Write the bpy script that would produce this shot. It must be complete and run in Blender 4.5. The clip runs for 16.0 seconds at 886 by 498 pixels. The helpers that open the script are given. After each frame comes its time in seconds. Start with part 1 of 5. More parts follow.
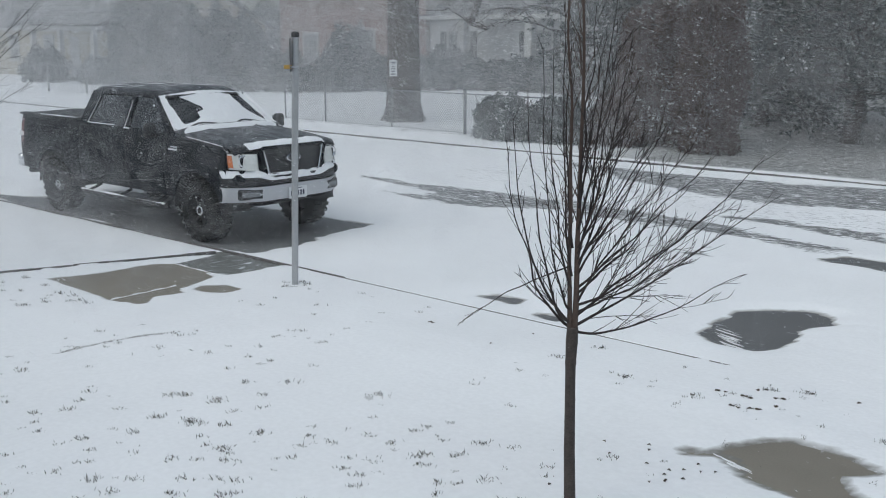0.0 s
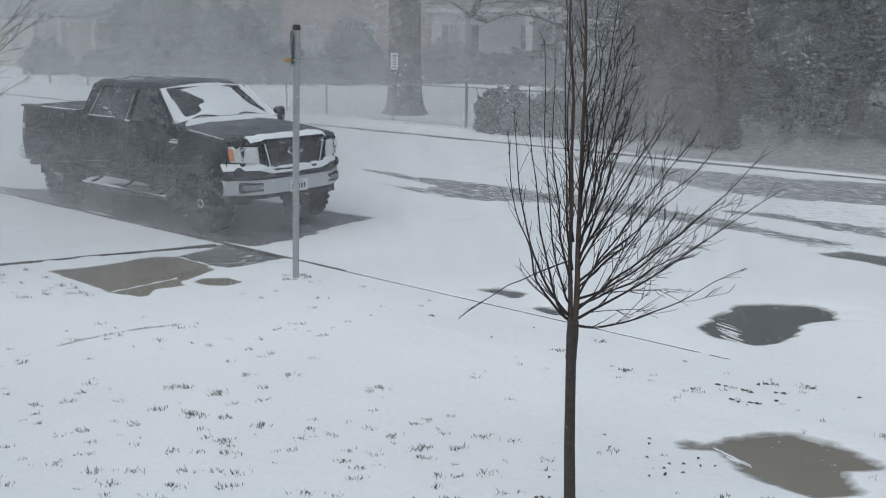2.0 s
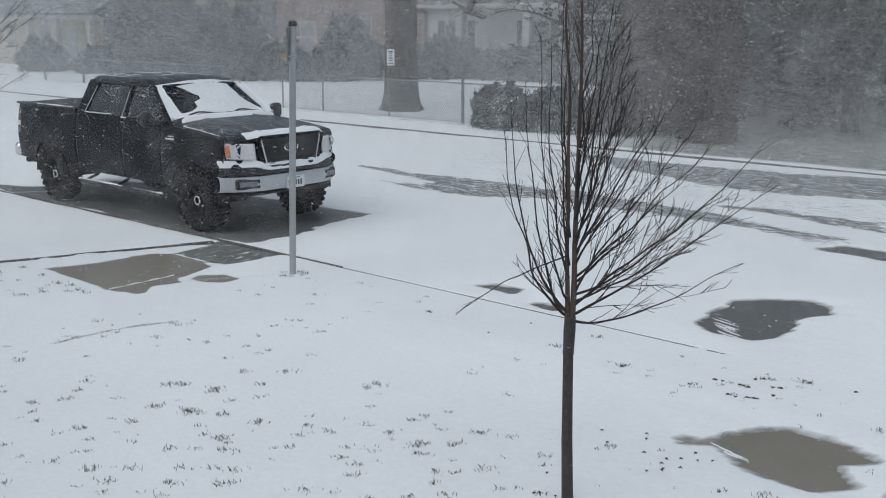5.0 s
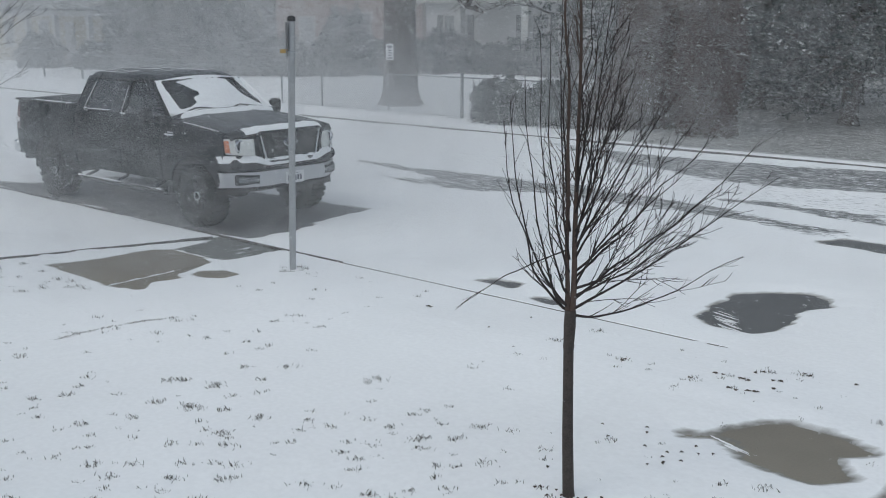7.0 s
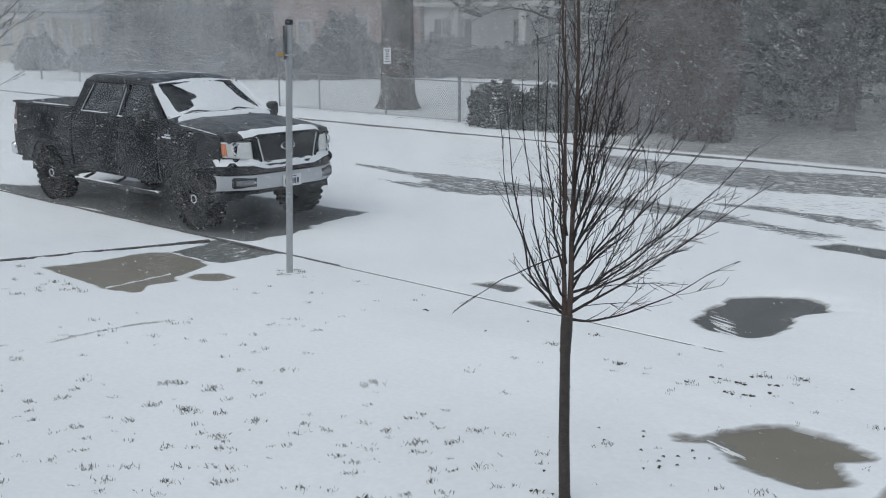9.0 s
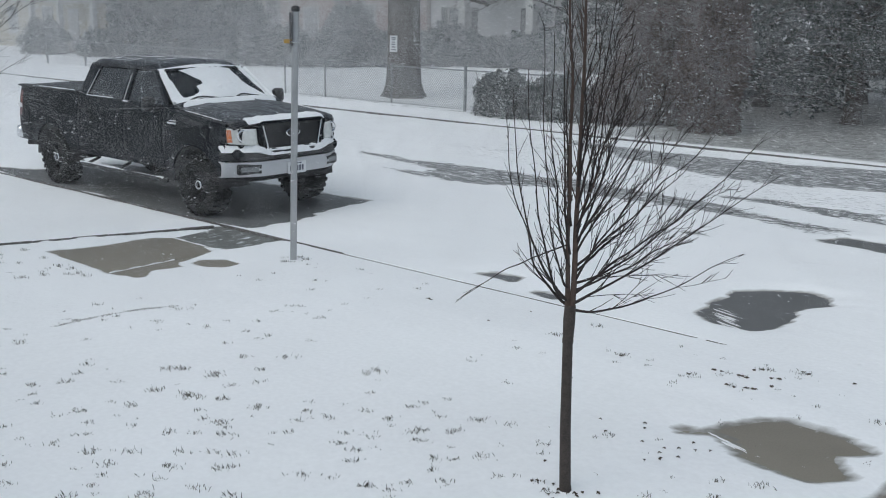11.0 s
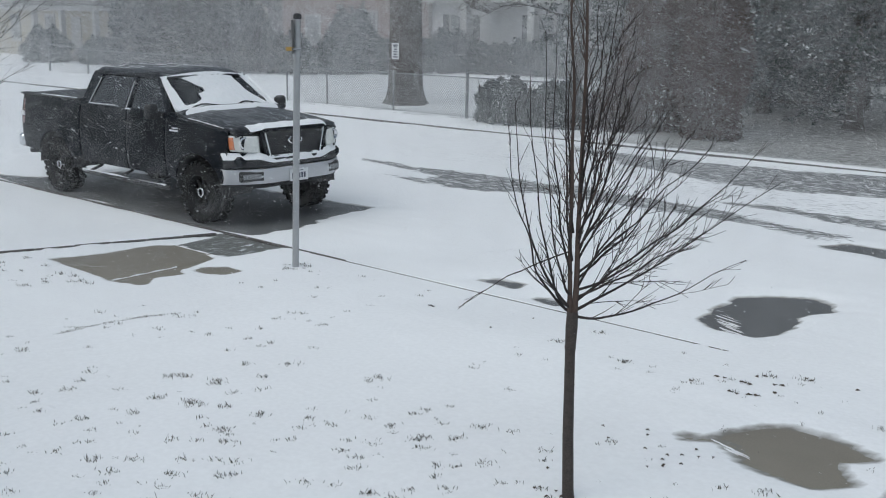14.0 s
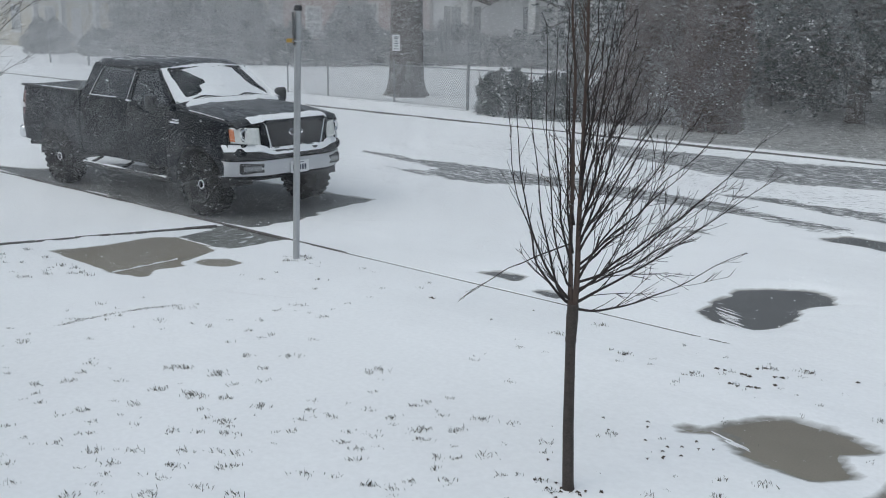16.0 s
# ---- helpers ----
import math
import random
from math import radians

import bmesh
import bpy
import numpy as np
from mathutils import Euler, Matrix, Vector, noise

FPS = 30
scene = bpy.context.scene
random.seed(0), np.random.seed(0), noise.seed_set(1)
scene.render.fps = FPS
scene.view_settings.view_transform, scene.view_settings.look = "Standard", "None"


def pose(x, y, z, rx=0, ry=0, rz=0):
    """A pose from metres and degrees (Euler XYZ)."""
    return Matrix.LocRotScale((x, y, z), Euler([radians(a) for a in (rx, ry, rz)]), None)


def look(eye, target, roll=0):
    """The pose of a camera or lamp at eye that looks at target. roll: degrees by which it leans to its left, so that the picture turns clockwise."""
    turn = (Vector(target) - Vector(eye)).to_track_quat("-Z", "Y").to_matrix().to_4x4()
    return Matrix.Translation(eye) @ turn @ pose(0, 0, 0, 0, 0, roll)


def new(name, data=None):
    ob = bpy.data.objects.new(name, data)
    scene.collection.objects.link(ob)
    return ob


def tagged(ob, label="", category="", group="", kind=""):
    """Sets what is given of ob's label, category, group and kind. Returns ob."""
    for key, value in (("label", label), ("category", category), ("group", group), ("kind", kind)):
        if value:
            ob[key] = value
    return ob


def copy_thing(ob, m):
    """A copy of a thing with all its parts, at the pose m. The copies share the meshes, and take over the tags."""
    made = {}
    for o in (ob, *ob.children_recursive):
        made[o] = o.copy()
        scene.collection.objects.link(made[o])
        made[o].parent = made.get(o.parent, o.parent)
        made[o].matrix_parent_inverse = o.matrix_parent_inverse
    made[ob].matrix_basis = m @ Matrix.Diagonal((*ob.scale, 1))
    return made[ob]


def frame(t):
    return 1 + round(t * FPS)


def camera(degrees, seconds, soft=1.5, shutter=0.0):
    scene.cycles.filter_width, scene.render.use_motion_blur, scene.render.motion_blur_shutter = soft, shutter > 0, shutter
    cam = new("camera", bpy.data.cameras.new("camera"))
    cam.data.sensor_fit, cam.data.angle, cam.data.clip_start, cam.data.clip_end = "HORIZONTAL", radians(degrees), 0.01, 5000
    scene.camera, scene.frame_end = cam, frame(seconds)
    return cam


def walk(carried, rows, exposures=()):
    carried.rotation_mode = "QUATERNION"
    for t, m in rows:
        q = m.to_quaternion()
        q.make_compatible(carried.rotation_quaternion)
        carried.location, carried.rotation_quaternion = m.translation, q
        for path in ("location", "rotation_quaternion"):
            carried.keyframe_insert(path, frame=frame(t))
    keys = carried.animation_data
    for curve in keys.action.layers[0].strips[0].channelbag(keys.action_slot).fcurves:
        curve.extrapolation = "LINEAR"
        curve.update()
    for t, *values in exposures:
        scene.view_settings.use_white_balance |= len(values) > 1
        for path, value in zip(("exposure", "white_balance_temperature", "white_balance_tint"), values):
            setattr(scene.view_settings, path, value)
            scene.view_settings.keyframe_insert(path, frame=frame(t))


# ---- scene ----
# Street in blowing snow: x runs along the street, y across it, z up; the truck's front axle stands over the origin.
EYE = (11.025, -8.770, 2.703)
# seconds, heading, downward tilt, lean in degrees
ROWS = ((0, 40.976, 12.026, 0.130), (0.5, 41.042, 12.018, 0.210), (1, 41.093, 12.017, 0.271), (1.5, 41.048, 12.138, 0.326),
        (2, 41.025, 12.390, 0.280), (2.5, 41.003, 12.596, 0.272), (3, 40.906, 12.648, 0.282), (3.5, 40.771, 12.573, 0.275),
        (4, 40.821, 12.502, 0.278), (6.5, 40.821, 12.905, -0.095), (7, 40.845, 12.916, -0.125), (7.5, 40.853, 12.774, -0.126),
        (8, 40.845, 12.745, -0.033), (8.5, 40.791, 12.702, -0.007), (9, 40.666, 12.706, 0.076), (11.5, 40.931, 13.386, 0.818),
        (12, 40.854, 13.247, 0.786), (12.5, 40.795, 13.076, 0.703), (13, 40.790, 13.068, 0.638), (13.5, 40.848, 13.050, 0.632),
        (14, 41.013, 12.939, 0.617), (14.5, 40.957, 12.861, 0.616), (15, 40.958, 12.943, 0.649), (15.5, 41.058, 13.188, 0.626),
        (16, 41.044, 13.380, 0.675))
cam = camera(47.072, 16.0, soft=1.0, shutter=1.6)
walk(cam, [(t, pose(*EYE) @ pose(0, 0, 0, 0, 0, a) @ pose(0, 0, 0, 90 - b) @ pose(0, 0, 0, 0, 0, c)) for t, a, b, c in ROWS],
     exposures=((0, 0.21, 6180, 4), (1.5, 0.18, 6180, 4), (3, 0.14, 6180, 4), (7, 0.13, 6180, 4), (9, 0.17, 6180, 4), (11.5, 0.20, 6180, 4), (16, 0.22, 6180, 4)))

# ---- light: an overcast sky with snow in the air ----
world = bpy.data.worlds.new("overcast_sky")
scene.world = world
world.use_nodes = True
wn = world.node_tree.nodes
sky = wn.new("ShaderNodeTexSky")
sky.sky_type = "NISHITA"
sky.sun_disc = False
sky.sun_elevation, sky.sun_rotation = radians(48), radians(200)
sky.dust_density, sky.air_density = 3.0, 1.0
hue = wn.new("ShaderNodeHueSaturation")
hue.inputs["Saturation"].default_value = 0.50
world.node_tree.links.new(sky.outputs[0], hue.inputs["Color"])
world.node_tree.links.new(hue.outputs[0], wn["Background"].inputs["Color"])
wn["Background"].inputs["Strength"].default_value = 0.10
sun_data = bpy.data.lights.new("sun", "SUN")
sun_data.energy, sun_data.angle, sun_data.color = 0.7, radians(40), (0.97, 0.985, 1.0)
sun = new("sun", sun_data)
sun.matrix_world = look((0, 0, 30), (-9.0, 8.0, 0))

# ---- materials ----
def material(name, base, rough=0.6, metal=0.0, vary=0.25, scale=6.0, fine=60.0, bump=0.2, tint=None, coat=0.0, spec=0.5, dist=0.01):
    """Colour varied at two scales, roughness varied a little, and a fine relief."""
    m = bpy.data.materials.new(name)
    m.use_nodes = True
    nt = m.node_tree
    b = nt.nodes["Principled BSDF"]
    co = nt.nodes.new("ShaderNodeTexCoord")
    big, small = nt.nodes.new("ShaderNodeTexNoise"), nt.nodes.new("ShaderNodeTexNoise")
    big.inputs["Scale"].default_value, small.inputs["Scale"].default_value = scale, fine
    big.inputs["Detail"].default_value, small.inputs["Detail"].default_value = 5, 4
    for n in (big, small):
        nt.links.new(co.outputs["Object"], n.inputs["Vector"])
    mix = nt.nodes.new("ShaderNodeMix")
    mix.data_type = "RGBA"
    tint = tint or tuple(c * (1 - vary) for c in base)
    lo = tuple(c * (1 - vary * 0.6) for c in tint)
    mix.inputs["A"].default_value, mix.inputs["B"].default_value = (*lo, 1), (*base, 1)
    add = nt.nodes.new("ShaderNodeMath")
    add.operation = "ADD"
    half = nt.nodes.new("ShaderNodeMath")
    half.operation = "MULTIPLY_ADD"
    half.inputs[1].default_value, half.inputs[2].default_value = 0.9, -0.35
    nt.links.new(small.outputs["Fac"], half.inputs[0])
    nt.links.new(big.outputs["Fac"], add.inputs[0])
    nt.links.new(half.outputs[0], add.inputs[1])
    nt.links.new(add.outputs[0], mix.inputs["Factor"])
    nt.links.new(mix.outputs["Result"], b.inputs["Base Color"])
    rr = nt.nodes.new("ShaderNodeMapRange")
    rr.inputs["To Min"].default_value, rr.inputs["To Max"].default_value = max(0.02, rough - 0.1), min(1, rough + 0.1)
    nt.links.new(big.outputs["Fac"], rr.inputs["Value"])
    nt.links.new(rr.outputs[0], b.inputs["Roughness"])
    b.inputs["Metallic"].default_value = metal
    b.inputs["Coat Weight"].default_value = coat
    b.inputs["Coat Roughness"].default_value = 0.08
    b.inputs["Specular IOR Level"].default_value = spec
    if bump:
        bp = nt.nodes.new("ShaderNodeBump")
        bp.inputs["Strength"].default_value, bp.inputs["Distance"].default_value = bump, dist
        nt.links.new(small.outputs["Fac"], bp.inputs["Height"])
        nt.links.new(bp.outputs[0], b.inputs["Normal"])
    return m


def per_piece(m, low=0.75, high=1.15):
    """Vary a material's colour from island to island of a joined mesh."""
    nt = m.node_tree
    b = nt.nodes["Principled BSDF"]
    src = b.inputs["Base Color"].links[0].from_socket
    geo, rng, mul = nt.nodes.new("ShaderNodeNewGeometry"), nt.nodes.new("ShaderNodeMapRange"), nt.nodes.new("ShaderNodeVectorMath")
    rng.inputs["To Min"].default_value, rng.inputs["To Max"].default_value = low, high
    mul.operation = "SCALE"
    nt.links.new(geo.outputs["Random Per Island"], rng.inputs["Value"])
    nt.links.new(src, mul.inputs[0])
    nt.links.new(rng.outputs[0], mul.inputs["Scale"])
    nt.links.new(mul.outputs[0], b.inputs["Base Color"])
    return m


def dusted(m, amount=0.45, scale=14.0, up=0.3, colour=(0.80, 0.82, 0.85), stretch=(1, 1, 1)):
    """Lay a patchy dusting of snow on the faces of a material that look upwards."""
    nt = m.node_tree
    b = nt.nodes["Principled BSDF"]
    src = b.inputs["Base Color"].links[0].from_socket
    geo, sep, no = nt.nodes.new("ShaderNodeNewGeometry"), nt.nodes.new("ShaderNodeSeparateXYZ"), nt.nodes.new("ShaderNodeTexNoise")
    co = nt.nodes.new("ShaderNodeTexCoord")
    no.inputs["Scale"].default_value, no.inputs["Detail"].default_value = scale, 6
    mp = nt.nodes.new("ShaderNodeMapping")
    mp.inputs["Scale"].default_value = stretch
    nt.links.new(co.outputs["Object"], mp.inputs["Vector"])
    nt.links.new(mp.outputs[0], no.inputs["Vector"])
    nt.links.new(geo.outputs["Normal"], sep.inputs[0])
    a = nt.nodes.new("ShaderNodeMath")
    a.operation = "MULTIPLY_ADD"
    a.inputs[1].default_value, a.inputs[2].default_value = up, amount - 0.5
    nt.links.new(sep.outputs["Z"], a.inputs[0])
    s = nt.nodes.new("ShaderNodeMath")
    nt.links.new(a.outputs[0], s.inputs[0])
    nt.links.new(no.outputs["Fac"], s.inputs[1])
    r = nt.nodes.new("ShaderNodeMapRange")
    r.inputs["From Min"].default_value, r.inputs["From Max"].default_value = 0.48, 0.62
    nt.links.new(s.outputs[0], r.inputs["Value"])
    mix = nt.nodes.new("ShaderNodeMix")
    mix.data_type = "RGBA"
    mix.inputs["B"].default_value = (*colour, 1)
    nt.links.new(src, mix.inputs["A"])
    nt.links.new(r.outputs[0], mix.inputs["Factor"])
    nt.links.new(mix.outputs["Result"], b.inputs["Base Color"])
    return m


SNOW = material("packed_snow", (0.90, 0.91, 0.925), 0.75, vary=0.09, scale=0.6, fine=25, bump=0.16, dist=0.02)


def ice(name, solid, white=0.96):
    """Thin snow crystals, lit from both sides, that let part of the light straight through."""
    m = bpy.data.materials.new(name)
    m.use_nodes = True
    nt = m.node_tree
    nt.nodes.remove(nt.nodes["Principled BSDF"])
    a, b, c = nt.nodes.new("ShaderNodeBsdfDiffuse"), nt.nodes.new("ShaderNodeBsdfTranslucent"), nt.nodes.new("ShaderNodeBsdfTransparent")
    both, out = nt.nodes.new("ShaderNodeMixShader"), nt.nodes.new("ShaderNodeMixShader")
    for n in (a, b):
        n.inputs["Color"].default_value = (white, white * 1.005, white * 1.015, 1)
    both.inputs[0].default_value, out.inputs[0].default_value = 0.5, solid
    nt.links.new(a.outputs[0], both.inputs[1])
    nt.links.new(b.outputs[0], both.inputs[2])
    nt.links.new(c.outputs[0], out.inputs[1])
    nt.links.new(both.outputs[0], out.inputs[2])
    nt.links.new(out.outputs[0], nt.nodes["Material Output"].inputs["Surface"])
    return m


FLAKE = ice("flying_snow", 0.95)
# Same crystals greyed: the dim brightness of the haze is set by colour.
FINE = ice("haze_toned_fine_snow", 0.9, 0.72)
ASPHALT = dusted(material("wet_asphalt", (0.15, 0.152, 0.155), 0.65, vary=0.3, scale=2.5, fine=140, bump=0.6, dist=0.004), -0.125, 7.0, 0.45, stretch=(0.45, 1.7, 1))
GUTTER = dusted(material("gutter_concrete", (0.17, 0.175, 0.165), 0.8, vary=0.35, scale=3.0, fine=90, bump=0.5, dist=0.005), -0.02, 9.0, 0.42, stretch=(1.4, 0.6, 1))
CONCRETE = dusted(material("damp_concrete", (0.262, 0.236, 0.196), 0.65, vary=0.3, scale=2.0, fine=90, bump=0.4, dist=0.004), -0.14, 5.0, 0.42, stretch=(1.4, 0.6, 1))
# Concrete darkened so the shadow line along the kerb's gap is in the colour.
KERB = material("kerb_concrete", (0.12, 0.11, 0.105), 0.85, vary=0.3, scale=3, fine=70, bump=0.5)
# Grey on upward faces: thin powder plus the sky's sheen, put into colour.
PAINT = dusted(material("black_car_paint", (0.007, 0.009, 0.013), 0.36, vary=0.5, scale=2.2, fine=55, bump=0.06, coat=0.02, spec=0.09), -0.06, 34, 0.34, colour=(0.5, 0.52, 0.55))
POWDER_SHEEN = dusted(material("powder_and_sheen_paint", (0.010, 0.012, 0.016), 0.4, vary=0.5, scale=2.2, fine=55, bump=0.06, coat=0.05, spec=0.25), 0.03, 16, 0.47, colour=(0.13, 0.135, 0.145), stretch=(0.35, 1.6, 1))
PLASTIC = material("black_plastic", (0.025, 0.025, 0.027), 0.55, vary=0.2, fine=120, bump=0.15)
RIM = material("black_rim", (0.012, 0.012, 0.013), 0.6, vary=0.2, fine=80, bump=0.1, spec=0.3)
GRILLE = dusted(material("dark_grille", (0.10, 0.10, 0.105), 0.4, metal=0.5, vary=0.2, fine=80, bump=0.1), 0.1, 25, 0.4)
RUBBER = material("tyre_rubber", (0.015, 0.015, 0.015), 0.85, vary=0.3, fine=70, bump=0.3, spec=0.25)
CHROME = material("chrome", (0.75, 0.76, 0.78), 0.12, metal=1.0, vary=0.08, scale=5, fine=60, bump=0.03)
SILVER = material("silver_bumper", (0.56, 0.57, 0.59), 0.4, metal=0.35, vary=0.1, scale=5, fine=60, bump=0.03)
GALV = material("galvanised_steel", (0.27, 0.28, 0.29), 0.5, metal=0.5, vary=0.2, scale=9, fine=90, bump=0.1)
POLE = material("bright_galvanised_steel", (0.46, 0.47, 0.48), 0.38, metal=0.6, vary=0.2, scale=9, fine=90, bump=0.1)
TINTED = material("tinted_glass", (0.012, 0.014, 0.016), 0.10, vary=0.1, bump=0, spec=0.45)
LAMP = material("headlight_lens", (0.86, 0.87, 0.84), 0.2, vary=0.25, scale=14, fine=50, bump=0.25, metal=0.05, coat=1.0)
ORANGE = material("amber_lens", (0.80, 0.27, 0.12), 0.15, vary=0.2, scale=20, coat=1.0)
RED = material("red_lens", (0.17, 0.016, 0.02), 0.15, vary=0.2, scale=20, coat=1.0)
WHITE = material("white_paint", (0.78, 0.79, 0.80), 0.5, vary=0.1, scale=8, bump=0.05)
INK = material("dark_lettering", (0.04, 0.05, 0.09), 0.6, vary=0.1, bump=0)
YELLOW = material("yellow_reflector", (0.50, 0.31, 0.07), 0.4, vary=0.15, scale=20, bump=0.05)
SIGNBACK = material("bare_sign_metal", (0.22, 0.22, 0.215), 0.5, metal=0.4, vary=0.2, scale=7, bump=0.1)
BARK = material("young_bark", (0.088, 0.072, 0.064), 0.8, vary=0.75, scale=22, fine=110, bump=0.7, dist=0.006)
# Young bark made paler and warmer: light on the leaders is in this colour.
LIT_LEADER = material("lit_leader_bark", (0.115, 0.080, 0.066), 0.8, vary=0.5, scale=22, fine=110, bump=0.6, dist=0.005)
TWIG = material("red_brown_twig", (0.036, 0.026, 0.024), 0.7, vary=0.35, scale=10, fine=90, bump=0.3)
OLDBARK = material("old_bark", (0.100, 0.086, 0.081), 0.9, vary=0.35, scale=3, fine=22, bump=1.0, dist=0.04)
# Foliage bases are lifted towards grey; part of the haze is in them.
NEEDLE = dusted(per_piece(material("evergreen_foliage", (0.074, 0.086, 0.084), 0.85, vary=0.15, scale=0.8, fine=20, bump=0.1), 0.85, 1.15), -0.06, 3.0, 0.20)
BROWNLEAF = dusted(per_piece(material("brown_shrub_leaf", (0.150, 0.118, 0.109), 0.85, vary=0.15, scale=0.8, fine=20, bump=0.1), 0.85, 1.15), -0.06, 4.0, 0.18)
SHRUB = dusted(per_piece(material("grey_green_shrub", (0.125, 0.138, 0.136), 0.85, vary=0.15, scale=0.8, fine=20, bump=0.1), 0.9, 1.1), -0.04, 3.0, 0.2)
SNOWSHRUB = dusted(per_piece(material("snowy_shrub", (0.16, 0.172, 0.172), 0.8, vary=0.2, scale=0.8, fine=20, bump=0.1), 0.8, 1.2), 0.20, 3.0, 0.3)
GRASS = per_piece(material("dry_grass", (0.13, 0.125, 0.105), 0.8, vary=0.4, scale=4, fine=40, bump=0), 0.5, 1.3)
LEAF = per_piece(material("dead_leaf", (0.085, 0.06, 0.045), 0.8, vary=0.4, scale=20, fine=90, bump=0.3), 0.6, 1.3)
BEIGE = material("cream_siding", (0.42, 0.38, 0.29), 0.7, vary=0.12, scale=1.0, fine=30, bump=0.1)
PALE = material("pale_siding", (0.60, 0.60, 0.60), 0.7, vary=0.1, scale=1.0, fine=30, bump=0.1)
# Brick is desaturated to carry some of the distance haze in its colour.
BRICK = per_piece(material("red_brick", (0.30, 0.205, 0.185), 0.85, vary=0.25, scale=2.0, fine=60, bump=0.3), 0.75, 1.15)
MORTAR = material("mortar", (0.33, 0.29, 0.27), 0.9, vary=0.15, scale=3, bump=0.2)
ROOF = dusted(material("shingle_roof", (0.15, 0.15, 0.155), 0.9, vary=0.3, scale=2, fine=40, bump=0.4), 0.12, 2.2, 0.3)
# Panes lightened and trim dimmed: haze's low contrast is painted in here.
PANE = material("window_glass", (0.24, 0.25, 0.26), 0.12, vary=0.1, bump=0, spec=0.6)
TRIM = material("white_trim", (0.42, 0.42, 0.41), 0.6, vary=0.08, scale=4, bump=0.05)


# ---- building blocks ----
class Geo:
    """Collects vertices and faces for one mesh."""

    def __init__(self):
        self.v, self.f = [], []

    def add(self, verts, faces):
        k = len(self.v)
        self.v += [tuple(p) for p in verts]
        self.f += [tuple(i + k for i in q) for q in faces]
        return self

    def box(self, x0, x1, y0, y1, z0, z1, c=0.0, m=None):
        """A box with its edges chamfered by c, moved by the matrix m."""
        x0, x1, y0, y1, z0, z1 = min(x0, x1), max(x0, x1), min(y0, y1), max(y0, y1), min(z0, z1), max(z0, z1)
        if c <= 0:
            p = [(x, y, z) for x in (x0, x1) for y in (y0, y1) for z in (z0, z1)]
            q = [(0, 1, 3, 2), (4, 6, 7, 5), (0, 4, 5, 1), (2, 3, 7, 6), (0, 2, 6, 4), (1, 5, 7, 3)]
        else:
            bm = bmesh.new()
            for x, sx in ((x0, 1), (x1, -1)):
                for y, sy in ((y0, 1), (y1, -1)):
                    for z, sz in ((z0, 1), (z1, -1)):
                        for o in ((1, 1, 0), (1, 0, 1), (0, 1, 1)):
                            bm.verts.new((x + sx * c * o[0], y + sy * c * o[1], z + sz * c * o[2]))
            bmesh.ops.convex_hull(bm, input=bm.verts)
            bm.verts.index_update()
            p, q = [tuple(v.co) for v in bm.verts], [tuple(v.index for v in fc.verts) for fc in bm.faces]
            bm.free()
        if m is not None:
            p = [m @ Vector(a) for a in p]
        return self.add(p, q)

    def tube(self, path, radii, n=8, cap=True):
        path = [Vector(p) for p in path]
        if not hasattr(radii, "__len__"):
            radii = [radii] * len(path)
        rings, ref = [], None
        for i, p in enumerate(path):
            d = (path[min(i + 1, len(path) - 1)] - path[max(i - 1, 0)])
            d = d.normalized() if d.length > 1e-9 else Vector((0, 0, 1))
            if ref is None:
                ref = d.orthogonal().normalized()
            ref = ref - d * ref.dot(d)
            ref = ref.normalized() if ref.length > 1e-6 else d.orthogonal().normalized()
            w = d.cross(ref)
            rings.append([p + (ref * math.cos(a) + w * math.sin(a)) * radii[i] for a in (2 * math.pi * j / n for j in range(n))])
        verts = [v for r in rings for v in r]
        faces = [(i * n + j, i * n + (j + 1) % n, (i + 1) * n + (j + 1) % n, (i + 1) * n + j) for i in range(len(path) - 1) for j in range(n)]
        if cap:
            faces += [tuple(range(n))[::-1], tuple(range((len(path) - 1) * n, len(path) * n))]
        return self.add(verts, faces)

    def lathe(self, profile, n, m, closed=False):
        """Turn (radius, height) pairs round the z axis of m."""
        verts = [m @ Vector((r * math.cos(2 * math.pi * j / n), r * math.sin(2 * math.pi * j / n), h)) for r, h in profile for j in range(n)]
        rows = len(profile)
        faces = [(i * n + j, i * n + (j + 1) % n, ((i + 1) % rows) * n + (j + 1) % n, ((i + 1) % rows) * n + j)
                 for i in range(rows if closed else rows - 1) for j in range(n)]
        return self.add(verts, faces)

    def sheet(self, rows):
        """A grid of points, row by row."""
        n = len(rows[0])
        faces = [(i * n + j, i * n + j + 1, (i + 1) * n + j + 1, (i + 1) * n + j) for i in range(len(rows) - 1) for j in range(n - 1)]
        return self.add([p for r in rows for p in r], faces)

    def prism(self, outline, a, b):
        """An outline of points swept from offset a to offset b (vectors)."""
        a, b, n = Vector(a), Vector(b), len(outline)
        pts = [Vector(p) for p in outline]
        return self.add([p + a for p in pts] + [p + b for p in pts],
                        [tuple(range(n))[::-1], tuple(range(n, 2 * n))] + [(i, (i + 1) % n, n + (i + 1) % n, n + i) for i in range(n)])

    def done(self, name, mat, parent=None, label="", smooth=False, thick=0.0, turn=True):
        me = bpy.data.meshes.new(name)
        me.from_pydata(self.v, [], self.f)
        me.materials.append(mat)
        if turn:
            bm = bmesh.new()
            bm.from_mesh(me)
            bmesh.ops.recalc_face_normals(bm, faces=bm.faces)
            bm.to_mesh(me)
            bm.free()
        if smooth:
            me.polygons.foreach_set("use_smooth", [True] * len(me.polygons))
            me.set_sharp_from_angle(angle=radians(38))
        ob = new(name, me)
